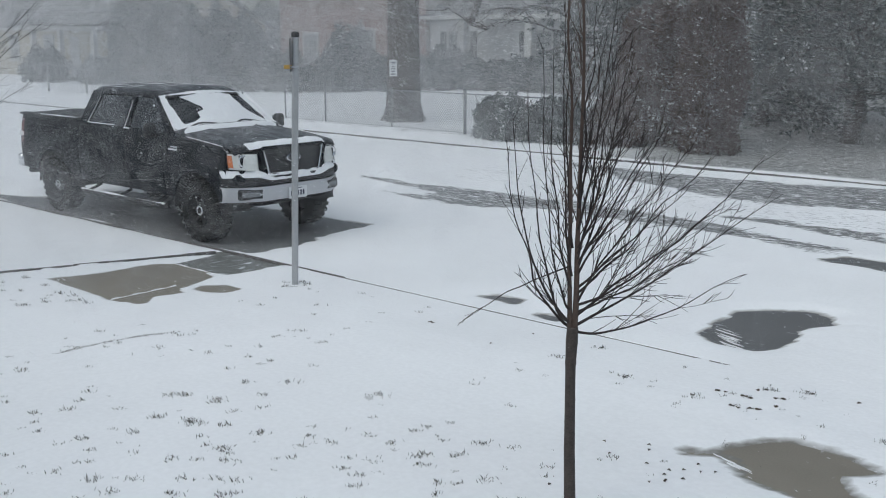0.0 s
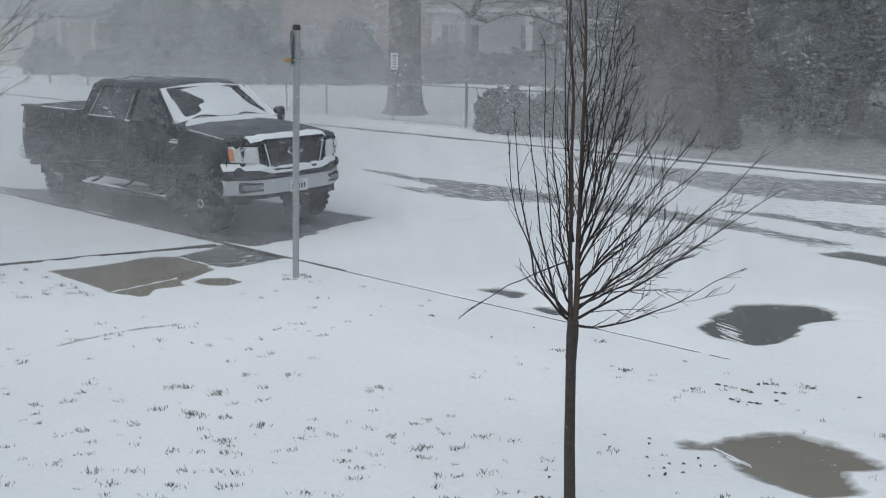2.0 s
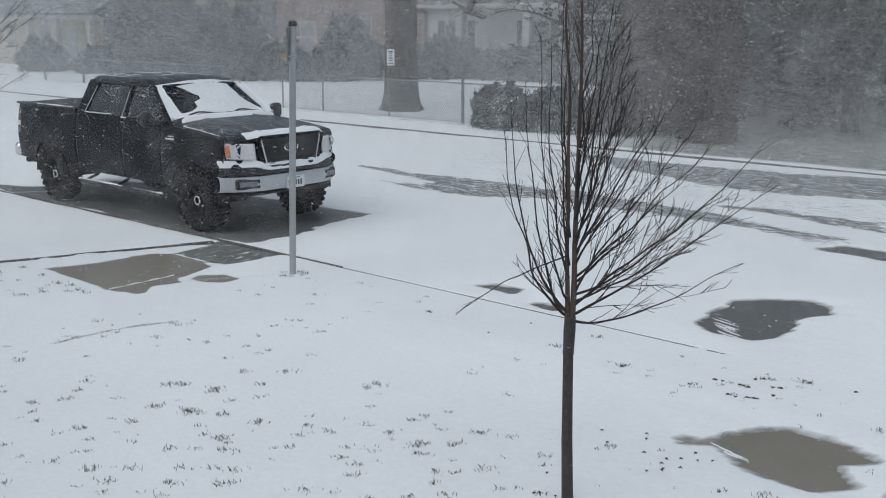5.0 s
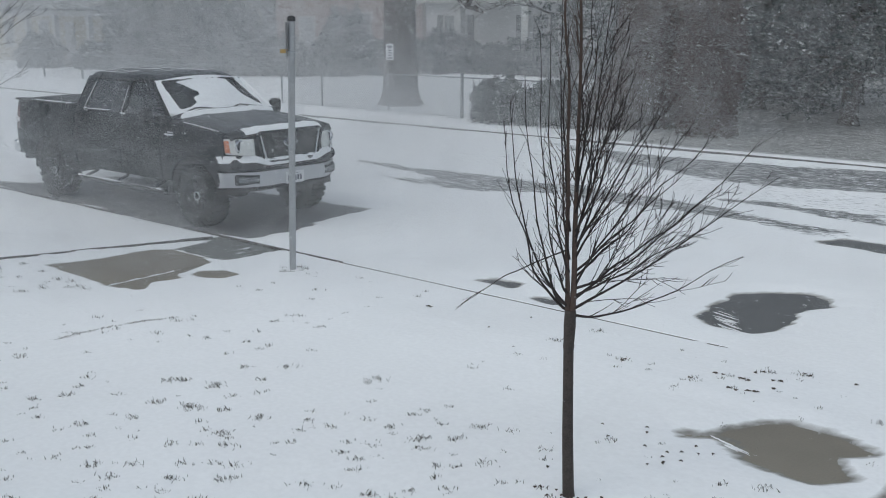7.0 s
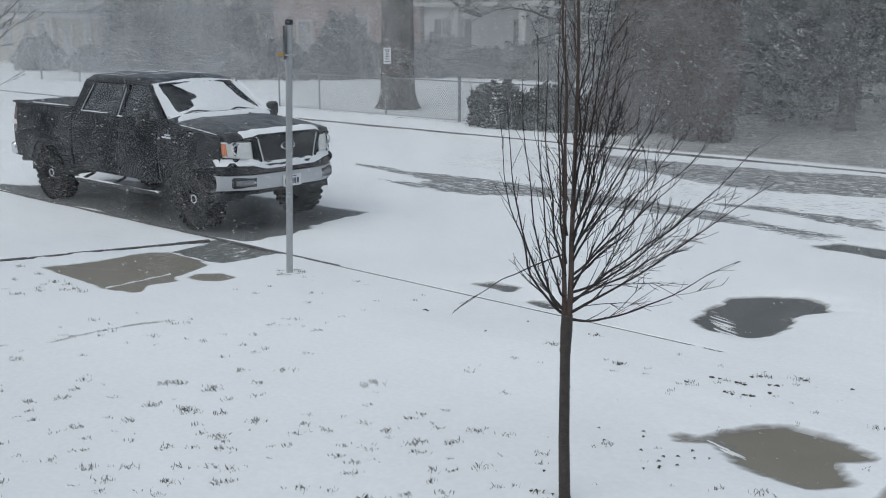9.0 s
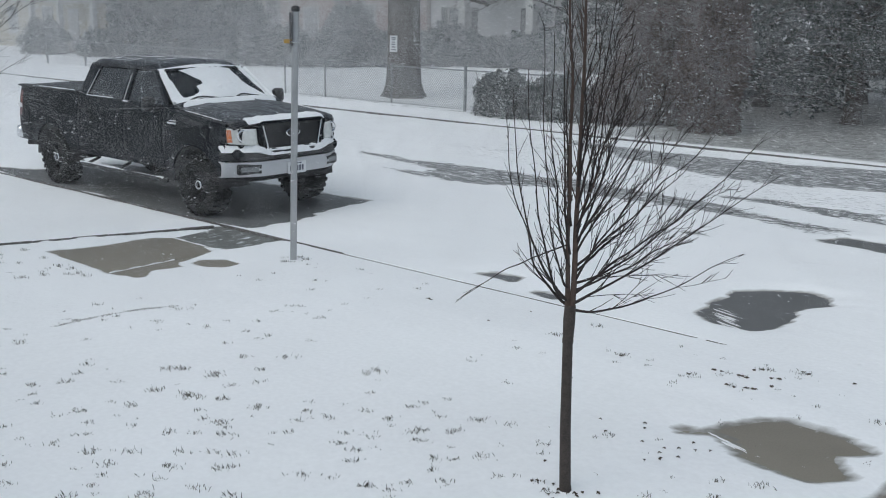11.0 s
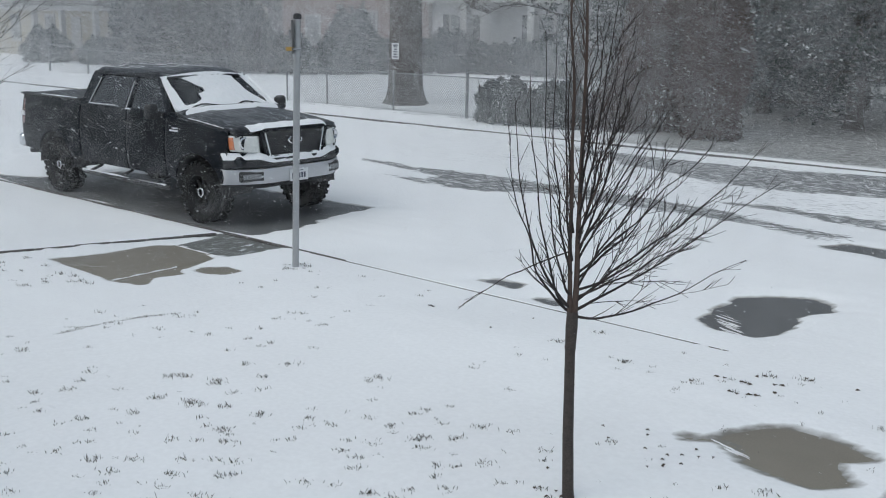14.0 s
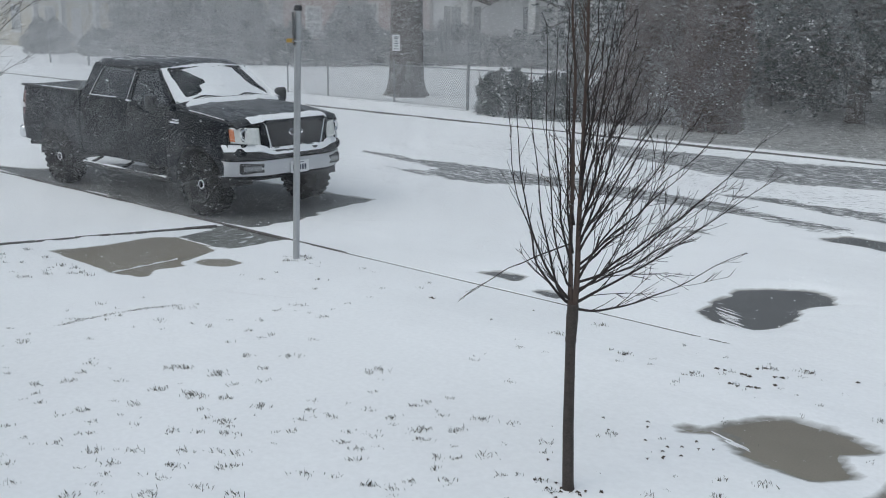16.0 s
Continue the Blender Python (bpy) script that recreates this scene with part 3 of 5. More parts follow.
def pickup_truck():
    truck = holder("pickup_truck", "black four-door pickup truck parked at the kerb, crusted with snow", "truck")
    for side in (-1, 1):
        flank("bed_side", -4.66, -2.895, side, truck)
        flank("rear_door", -2.865, -1.66, side, truck)
        flank("front_door", -1.645, -0.72, side, truck)
        flank("front_fender", -0.705, 0.58, side, truck)
        # wheel-arch liners
        for ax in (0.0, -WHEELBASE):
            g = Geo()
            g.sheet([[(ax + 0.505 * math.cos(a), side * y, 0.42 + 0.505 * math.sin(a)) for y in (0.50, 0.97)] for a in (math.pi * k / 20 for k in range(21))])
            g.done("wheel_arch", PLASTIC, truck, smooth=True, thick=0.01)
            wheel(truck, ax, side)
        # greenhouse: pillars
        yb, yt = 0.935, 0.70

        def rim(x, z):
            return (x, side * (yb + (yt - yb) * (z - BELT) / (1.86 - BELT)), z)
        for nm, pa, pb, wa, wb in (("windscreen_pillar", (-0.64, BELT - 0.02), (-1.17, 1.83), 0.034, 0.030), ("door_pillar", (-1.655, BELT - 0.02), (-1.70, 1.86), 0.06, 0.045),
                                   ("rear_pillar", (-2.76, BELT - 0.02), (-2.68, 1.86), 0.10, 0.13)):
            a, b = Vector(rim(*pa)), Vector(rim(*pb))
            g = Geo()
            out = Vector((0, side * 0.03, 0.012))
            g.add([a + Vector((-wa, 0, 0)) - out * 1.4, a + Vector((wa, 0, 0)) - out * 1.4, a + Vector((wa, 0, 0)) + out * 0.2, a + Vector((-wa, 0, 0)) + out * 0.2,
                   b + Vector((-wb, 0, 0)) - out * 1.4, b + Vector((wb, 0, 0)) - out * 1.4, b + Vector((wb, 0, 0)) + out * 0.2, b + Vector((-wb, 0, 0)) + out * 0.2],
                  [(0, 1, 2, 3), (4, 7, 6, 5), (0, 4, 5, 1), (1, 5, 6, 2), (2, 6, 7, 3), (3, 7, 4, 0)])
            g.done(nm, PAINT, truck)
        for nm, corners in (("front_side_window", ((-0.70, BELT + 0.0), (-1.64, BELT + 0.0), (-1.69, 1.84), (-1.18, 1.82))),
                            ("rear_side_window", ((-1.68, BELT + 0.0), (-2.70, BELT + 0.0), (-2.58, 1.85), (-1.72, 1.85)))):
            g = Geo()
            q = [Vector(rim(*c)) - Vector((0, side * 0.018, 0)) for c in corners]
            g.prism(q, (0, 0, 0), (0, -side * 0.006, 0))
            g.done(nm, TINTED, truck, "dark tinted side window")
        # snow caught on the window ledges
        g = Geo()
        ledge = [(x, side * (0.944 + 0.004 * math.sin(x * 17)), BELT + 0.018 + 0.003 * math.sin(x * 31)) for x in np.arange(-2.64, -1.9, 0.05)]
        g.tube(ledge, [0.004 + 0.003 * abs(math.sin(i * 1.7)) for i in range(len(ledge))], 6)
        up = [rim(-2.64 + 0.08 * k / 8, BELT + 0.02 + 0.36 * k / 8) for k in range(9)]
        g.tube([(p[0], p[1] + side * 0.006, p[2]) for p in up], 0.004, 5)
        up = [rim(-1.66 - 0.035 * k / 8, BELT + 0.0 + 0.36 * k / 8) for k in range(9)]
        g.tube([(p[0], p[1] + side * 0.008, p[2]) for p in up], 0.004, 5)
        g.box(-1.66, -1.54, side * 0.945, side * 0.965, BELT - 0.012, BELT + 0.004, 0.004)
        g.done("ledge_snow", SNOW, truck, "thin line of snow along the window edge", smooth=True)
        # mirrors, handles, badge, running board
        g = Geo().box(-0.86, -0.74, side * 1.02, side * 1.19, 1.32, 1.52, 0.035)
        g.tube([(-0.80, side * 0.93, 1.36), (-0.79, side * 1.08, 1.36)], 0.035, 8)
        mirror = g.done("door_mirror", PLASTIC, truck, "black door mirror", smooth=True)
        Geo().box(-0.864, -0.858, side * 1.04, side * 1.17, 1.345, 1.495, 0.001).done("mirror_glass", PANE, mirror)
        for x in (-1.52, -2.62):
            Geo().tube([(x - 0.10, side * 0.955, 1.20), (x - 0.08, side * 1.0, 1.205), (x + 0.08, side * 1.0, 1.205), (x + 0.10, side * 0.955, 1.20)], 0.014, 8).done("door_handle", PLASTIC, truck, smooth=True)
        g = Geo().box(-0.60, -0.40, side * 0.962, side * 0.975, 1.165, 1.195, 0.004).box(-0.54, -0.40, side * 0.962, side * 0.976, 1.205, 1.225, 0.004)
        g.done("fender_badge", CHROME, truck, "chrome badge on the fender")
        board = Geo().tube([(-0.62, side * 0.99, 0.41), (-0.70, side * 1.03, 0.41), (-2.70, side * 1.03, 0.41), (-2.80, side * 0.98, 0.43)], 0.032, 10).done("running_board", PLASTIC, truck, "black tubular side step", smooth=True)
        for x in (-0.9, -1.8, -2.6):
            Geo().tube([(x, side * 0.80, 0.50), (x, side * 1.0, 0.43)], 0.02, 6).done("bracket", PLASTIC, board)
        xs = list(np.arange(-2.76, -0.64, 0.06))
        g = Geo().tube([(x, side * 1.03, 0.437 + 0.004 * math.sin(x * 9)) for x in xs], [0.013 + 0.010 * math.sin(x * 3.7) * math.sin(x * 1.3) for x in xs], 7)
        g.done("step_snow", SNOW, board, "snow along the side step", smooth=True)
        g = Geo()
        g.sheet([[(-4.68 + 0.20 * k / 5 - 0.012 * (5 - k) / 5, side * (body_y(-4.60, z) - 0.13 * max(0, 1 - k * 0.5) + 0.006), z) for k in range(6)] for z in np.linspace(0.98, 1.36, 9)])
        tail = g.done("tail_light", RED, truck, "red tail light", smooth=True, thick=0.012)
        Geo().box(-4.62, -4.52, side * 0.966, side * 0.988, 1.10, 1.17, 0.005).done("reversing_lens", WHITE, tail)
        # rear bumper end, mud flap
        Geo().box(-4.81, -4.64, side * 0.80, side * 0.965, 0.60, 0.80, 0.035).done("bumper_end", CHROME, truck, "chrome corner of the rear bumper", smooth=True)
        # headlight: lens wrapped round the corner with an amber marker
        g = Geo()
        g.sheet([[(0.775 - 0.30 * max(0.0, (s - 0.25)) ** 2 - 0.03 * s + (0.03 * (0.5 - t)), side * (0.57 + 0.325 * s), (1.00 - 0.035 * (1 - s)) + (0.215 - 0.02 * s) * t) for t in np.linspace(0, 1, 7)] for s in np.linspace(0, 1, 13)])
        head = g.done("headlight", LAMP, truck, "cloudy clear headlight lens", smooth=True, thick=0.02)
        m = Matrix.Translation((0.708, side * 0.755, 1.10)) @ pose(0, 0, 0, 0, 90)
        Geo().lathe([(0.080, 0.0), (0.078, 0.018), (0.066, 0.022), (0.05, 0.008), (0.0, 0.004)], 24, m).done("reflector_bowl", CHROME, head, smooth=True)
        g = Geo()
        g.sheet([[(0.784 - 0.30 * max(0.0, (s - 0.25)) ** 2 - 0.03 * s + 0.03 * (0.5 - t), side * (0.574 + 0.326 * s), 1.018 + 0.155 * t) for t in np.linspace(0, 1, 6)] for s in np.linspace(0.89, 1.01, 6)])
        g.done("turn_signal", ORANGE, head, "amber turn signal", smooth=True, thick=0.015)
        # fog lamp in the bumper
        m = Matrix.Translation((0.765, side * 0.695, 0.672)) @ pose(0, 0, 0, 0, 0, side * 22)
        Geo().box(-0.05, 0.024, -0.165, 0.165, -0.068, 0.068, 0.02, m).done("fog_recess", PLASTIC, truck)
        Geo().box(-0.04, 0.030, -0.130, 0.130, -0.044, 0.044, 0.018, m).done("fog_lamp", PANE, truck, "clear fog lamp")

    # roof: a crowned shell that meets screen and rear window
    g, rows = Geo(), []
    for x in np.linspace(-2.86, -1.04, 22):
        endf, endr = max(0, (x + 1.50) / 0.46), max(0, (-2.68 - x) / 0.18)
        drop = 0.095 * endf ** 2 + 0.05 * endr ** 2
        row = []
        for s in np.linspace(-1, 1, 25):
            y = s * (0.735 - 0.02 * endf)
            z = 1.945 - drop - 0.05 * abs(s) ** 2.5 - 0.06 * max(0, abs(s) - 0.86) / 0.14
            z += 0.006 * (1 if abs(math.sin(s * 5.2)) > 0.92 else 0)
            row.append((x - 0.07 * s * s * max(0, (x + 1.9) / 0.86), y, z))
        rows.append(row)
    g.sheet(rows)
    roof = g.done("roof", POWDER_SHEEN, truck, smooth=True, thick=0.018)
    # blown streaks of snow on the roof
    g = Geo()
    rng = random.Random(4)
    for k in range(40):
        y = rng.uniform(-0.64, 0.64)
        x = rng.uniform(-2.75, -1.85)
        ln = rng.uniform(0.1, 0.45)
        pts = [(x + ln * j / 5, y + 0.015 * math.sin(j + k), 1.948 - 0.05 * abs(y / 0.735) ** 2.5 - (0.03 if x + ln * j / 5 > -1.40 else 0)) for j in range(6)]
        g.tube(pts, [0.001, 0.003, 0.004, 0.0035, 0.0025, 0.001], 5)
    g.done("roof_snow", SNOW, roof, "streaks of blown snow", smooth=True)
    # windscreen with its crust of snow
    g = Geo()
    g.sheet([[windscreen(i / 16, j / 10)[0] for j in range(11)] for i in range(17)])
    screen = g.done("windscreen", TINTED, truck, "windscreen half covered by snow", smooth=True, thick=0.006)

    # two places kept clear: a broad one on the kerb side, a wedge along the far pillar
    clear = ([(0.07, 0.94), (0.19, 0.92), (0.26, 0.79), (0.37, 0.62), (0.37, 0.54), (0.29, 0.50), (0.29, 0.38), (0.21, 0.27), (0.12, 0.24), (0.10, 0.42), (0.085, 0.60), (0.065, 0.80)],
             [(0.80, 0.95), (0.82, 0.62), (0.89, 0.36), (0.975, 0.15), (0.972, 0.30), (0.95, 0.60), (0.91, 0.95)])

    across, up = 120, 80
    uu, vv = np.meshgrid(np.arange(across + 1) / across, np.arange(up + 1) / up, indexing="ij")
    open_glass = np.maximum(*(polygon_depth(uu, vv, c) for c in clear)) + (fbm(uu * 8, vv * 6, 3, 15) - 0.5) * 0.035
    cover = np.minimum(0.35, -open_glass * 2.2)
    snow_crust("screen_snow", screen, lambda u, v: windscreen(u, v * 1.07), across, up, lambda u, v: float(cover[round(u * across), round(v * up)]), 0.022, "thick crust of snow on the windscreen")

    pts = [Vector(windscreen(1.0, k / 10)[0]) + Vector((0.012, 0.022, 0.020)) for k in range(1, 11)]
    Geo().tube(pts, [0.022 + 0.007 * abs(math.sin(k * 1.3)) for k in range(10)], 8).done("pillar_snow", SNOW, screen, "snow caught along the pillar", smooth=True)

    def foot(u, v):
        p, q = Vector(windscreen(u, 0.13)[0]), Vector((-0.415 - 0.05 * (2 * u - 1) ** 2, (2 * u - 1) * 0.86, hood_z(-0.42, (2 * u - 1) * 0.86) - 0.006))
        return p.lerp(q, v) + Vector((0, 0, 0.045 * math.sin(math.pi * v))), Vector((0.3, 0, 0.95))
    snow_crust("cowl_snow", screen, foot, 60, 10, lambda u, v: 0.25 - 0.22 * v ** 2 + 0.10 * noise.noise((u * 9, v * 3, 8)), 0.020, "snow drifted along the foot of the windscreen")
    for y0, y1 in ((-0.62, 0.02), (0.10, 0.70)):
        pts = []
        for k in range(9):
            u = 0.5 + (y0 + (y1 - y0) * k / 8) / 1.68
            p, n = windscreen(u, 0.10 + 0.10 * math.sin(math.pi * min(1, k / 7)))
            pts.append(Vector(p) + n * (0.042 + 0.010 * math.sin(k)))
        Geo().tube(pts, [0.012, 0.012, 0.012, 0.011, 0.010, 0.010, 0.009, 0.008, 0.007], 6).done("wiper", PLASTIC, truck, "black wiper standing out of the snow", smooth=True)
    # rear window and cab back
    Geo().box(-2.89, -2.84, -0.93, 0.93, 0.70, BELT + 0.02, 0.02).done("cab_back", PAINT, truck)
    Geo().prism([(-2.86, -0.84, BELT), (-2.86, 0.84, BELT), (-2.80, 0.66, 1.87), (-2.80, -0.66, 1.87)], (0, 0, 0), (0.008, 0, 0)).done("rear_window", TINTED, truck)
    # interior
    for x in (-1.35, -2.35):
        for y in (-0.42, 0.42):
            g = Geo().box(x - 0.05, x + 0.5, y - 0.27, y + 0.27, 0.86, 1.02, 0.05).box(x - 0.18, x + 0.0, y - 0.27, y + 0.27, 0.9, 1.52, 0.05).box(x - 0.16, x - 0.04, y - 0.13, y + 0.13, 1.54, 1.72, 0.04)
            g.done("seat", PLASTIC, truck, "dark cloth seat")
    Geo().box(-0.80, -0.50, -0.85, 0.85, 0.9, 1.33, 0.05).done("dashboard", PLASTIC, truck)
    Geo().box(-2.85, 0.62, -0.80, 0.80, 0.50, 0.72, 0.03).done("floor_pan", PLASTIC, truck)
    # bed
    Geo().box(-4.64, -2.90, -0.86, 0.86, 0.74, 0.80, 0.01).done("bed_floor", PLASTIC, truck)
    for side in (-1, 1):
        Geo().box(-4.64, -2.90, side * 0.80, side * 0.86, 0.80, RAIL, 0.01).done("bed_wall", PLASTIC, truck)
        Geo().box(-4.66, -2.90, side * 0.80, side * 0.945, RAIL, RAIL + 0.03, 0.012).done("bed_rail", PLASTIC, truck, "black plastic rail cap")
    xs = list(np.arange(-4.0, -2.94, 0.06))
    Geo().tube([(x, -0.935, RAIL + 0.034) for x in xs], [0.004 + 0.006 * abs(math.sin(x * 5)) for x in xs], 6).done("rail_snow", SNOW, truck, "snow along the bed rail", smooth=True)
    Geo().box(-4.70, -4.62, -0.84, 0.84, 0.72, RAIL + 0.01, 0.02).done("tailgate", PAINT, truck)
    Geo().box(-2.96, -2.91, -0.80, 0.80, 0.80, RAIL, 0.01).done("bed_headboard", PLASTIC, truck)
    Geo().sheet([[(x, y, RAIL + 0.012 + 0.015 * math.cos(y * 1.8)) for y in np.linspace(-0.86, 0.86, 9)] for x in np.linspace(-4.64, -2.92, 9)]).done("bed_cover", PLASTIC, truck, "soft black bed cover", smooth=True, thick=0.012)
    Geo().box(-4.86, -4.70, -0.60, 0.60, 0.60, 0.76, 0.03).done("rear_bumper", CHROME, truck, "chrome rear bumper")
    Geo().box(-5.02, -4.5, -0.05, 0.05, 0.50, 0.57, 0.01).done("tow_hitch", PLASTIC, truck)
    Geo().tube([(-4.2, -0.62, 0.52), (-4.62, -0.72, 0.52), (-4.74, -0.80, 0.52)], 0.04, 10).done("exhaust", PLASTIC, truck, "exhaust pipe end", smooth=True)
    # bonnet
    g = Geo()
    xs = list(np.linspace(-0.52, 0.68, 20)) + [0.72, 0.74]
    g.sheet([[(x - 0.10 * (y / 0.9) ** 2 * max(0, (x - 0.3) / 0.55) ** 2 - (0.03 if abs(y) > 0.8 else 0) * 0, y * (1 - 0.08 * max(0, (x - 0.2) / 0.66) ** 2), hood_z(x, y)) for y in np.linspace(-0.905, 0.905, 33)] for x in xs])
    hood = g.done("bonnet", POWDER_SHEEN, truck, "black bonnet with a snowy front edge", smooth=True, thick=0.02)

    def nose(u, v):
        y = -0.66 + 1.28 * u
        x = 0.54 + 0.22 * v - 0.03 * (y / 0.6) ** 2
        z = hood_z(min(x, 0.72), y) - (0.06 * max(0, v - 0.75) ** 1.2)
        return (x, y, z), Vector((0.2, 0, 0.98))
    snow_crust("bonnet_snow", hood, nose, 70, 16, lambda u, v: 0.20 * (v - 0.30) + 0.06 * noise.noise((u * 6, v * 2, 5)) - 0.02 * (u < 0.03), 0.020, "rim of snow along the bonnet's front edge")
    for y in (-0.885, 0.885):
        pts = [(x, y * (1 - 0.08 * max(0, (x - 0.2) / 0.66) ** 2), hood_z(x, y) + 0.006) for x in np.arange(-0.30, 0.50, 0.05).tolist()]
        Geo().tube(pts, [0.003 + 0.006 * abs(math.sin(i * 0.9)) for i in range(len(pts))], 6).done("seam_snow", SNOW, hood, "snow caught in the bonnet seam", smooth=True)
    # cowl
    Geo().box(-0.66, -0.48, -0.84, 0.84, 1.30, 1.385, 0.02).done("cowl", PLASTIC, truck)
    # nose, grille
    Geo().box(0.45, 0.74, -0.88, 0.88, 0.80, 0.93, 0.04).box(0.40, 0.72, -0.80, 0.80, 0.93, 1.19, 0.02).done("front_panel", PAINT, truck)
    surround = Geo()
    ring = [(-0.50, 1.25), (0.50, 1.25), (0.545, 1.225), (0.46, 0.915), (0.41, 0.892), (-0.41, 0.892), (-0.46, 0.915), (-0.545, 1.225)]
    surround.tube([(0.80, y, z) for y, z in ring + ring[:1]], 0.024, 8, cap=False)
    grille = holder("grille", "", "")
    grille.parent = truck
    surround.done("grille_frame", PAINT, grille, smooth=True)
    Geo().tube([(0.81, -0.50, 1.22), (0.812, -0.42, 0.92), (0.813, -0.39, 0.908), (0.813, 0.39, 0.908), (0.812, 0.42, 0.92), (0.81, 0.50, 1.24)], 0.012, 6).done("chrome_strip", CHROME, grille, smooth=True)
    mesh = Geo()
    for r in range(11):
        z = 0.925 + r * 0.028
        w = 0.42 + 0.08 * (z - 0.92) / 0.30
        pts = [(0.783, -w + 2 * w * k / 48, z + 0.008 * (1 if (k + r) % 2 else -1)) for k in range(49)]
        mesh.tube(pts, 0.0045, 4)
        pts = [(0.78, p[1], p[2] + 0.015) for p in pts]
    mesh.done("grille_mesh", GRILLE, grille, "honeycomb grille mesh dusted with snow")
    Geo().box(0.735, 0.757, -0.47, 0.47, 0.88, 1.24, 0.005).done("grille_backing", PLASTIC, grille)
    em = Matrix.Translation((0.79, 0, 1.10)) @ pose(0, 0, 0, 0, 90) @ Matrix.Diagonal((0.055, 0.125, 1, 1))
    emblem = Geo().lathe([(1.0, 0.0), (1.0, 0.022), (0.86, 0.030), (0.80, 0.022)], 32, em).done("emblem", CHROME, grille, "plain oval chrome emblem", smooth=True)
    Geo().lathe([(0.80, 0.020), (0.0, 0.020)], 32, em).done("emblem_field", PLASTIC, emblem)
    # front bumper: black top pad, bright face, black lower lip

    def bar(nm, z0, z1, x_mid, mat, lab, bulge=0.02):
        g, rows = Geo(), []
        for s in np.linspace(-1, 1, 41):
            y = 0.985 * s
            x = x_mid - 0.27 * max(0, abs(s) - 0.5) ** 1.7 / 0.5 ** 1.7 - 0.03 * s * s
            rows.append([(x - 0.10, y * 0.97, z0), (x, y, z0 + 0.01), (x + bulge, y, (z0 + z1) / 2), (x, y, z1 - 0.01), (x - 0.10, y * 0.97, z1)])
        return g.sheet(rows).done(nm, mat, truck, lab, smooth=True, thick=0.01)
    bar("bumper_pad", 0.775, 0.90, 0.84, PLASTIC, "black bumper top pad")
    bar("front_bumper", 0.565, 0.772, 0.845, SILVER, "bright metal front bumper")
    bar("air_dam", 0.50, 0.562, 0.78, PLASTIC, "black lower valance")

    def ledge(u, v):
        s = 2 * u - 1
        x = 0.84 - 0.27 * max(0, abs(s) - 0.5) ** 1.7 / 0.5 ** 1.7 - 0.03 * s * s - 0.060 * (1 - v) + 0.014
        return (x, 0.975 * s, 0.885 + 0.075 * (1 - v) - 0.055 * min(1.0, max(0.0, (0.62 - abs(s)) / 0.2))), Vector((0.75, 0, 0.6)).normalized()
    snow_crust("bumper_snow", truck, ledge, 90, 10, lambda u, v: 0.16 - 0.12 * v * v + 0.09 * noise.noise((u * 14, v * 1.5, 8)) + 0.08, 0.045, "snow packed below grille and headlights")
    plate = Geo().box(0.868, 0.876, -0.155, 0.155, 0.565, 0.72, 0.003).done("number_plate", WHITE, truck, "white number plate with dark bars")
    for y in (-0.11, -0.065, 0.0, 0.045, 0.09):
        Geo().box(0.876, 0.879, y - 0.012, y + 0.016, 0.60, 0.67).done("plate_mark", INK, plate)
    Geo().box(0.876, 0.879, -0.07, 0.07, 0.693, 0.703).done("plate_mark", INK, plate)
    # axles and frame underneath
    for x in (0.0, -WHEELBASE):
        Geo().tube([(x, -0.74, TYRE_R), (x, 0.74, TYRE_R)], 0.06, 10).done("axle", PLASTIC, truck, smooth=True)
    for y in (-0.45, 0.45):
        Geo().box(-4.6, 0.75, y - 0.05, y + 0.05, 0.50, 0.66, 0.01).done("frame_rail", PLASTIC, truck)
    return truck


pickup_truck()

# ---- sign post, fence, street things ----
def sign_post():
    post = holder("sign_post", "galvanised street sign post, its sign seen from the edge", "sign post", at=(2.86, -1.80, STEP))
    Geo().tube([(0, 0, -0.15), (0.03, 0.026, 1.3), (0.06, 0.052, 2.60)], 0.035, 20).done("pole", POLE, post, smooth=True)
    Geo().lathe([(0.036, 2.60), (0.042, 2.605), (0.042, 2.64), (0.030, 2.655), (0.0, 2.66)], 14, pose(0.06, 0.052, -0.02)).done("cap", PLASTIC, post, smooth=True)
    m = pose(-0.03, 0.06, 2.40, 0, 0, 135)
    Geo().box(-0.15, 0.15, -0.0015, 0.0015, -0.17, 0.17, 0, m).done("sign_plate", SIGNBACK, post, "back of a metal sign")
    for z in (2.28,):
        Geo().box(-0.05, 0.05, -0.038, 0.034, z - 0.008, z + 0.008, 0.003, pose(0.052, 0.045, 0, 0, 0, 42)).done("clamp", CHROME, post)
        Geo().box(-0.115, -0.03, -0.01, 0.01, z - 0.018, z + 0.022, 0.004, pose(0.052, 0.045, 0, 0, 0, 42)).done("reflector", YELLOW, post, "yellow reflector tab")
    return post


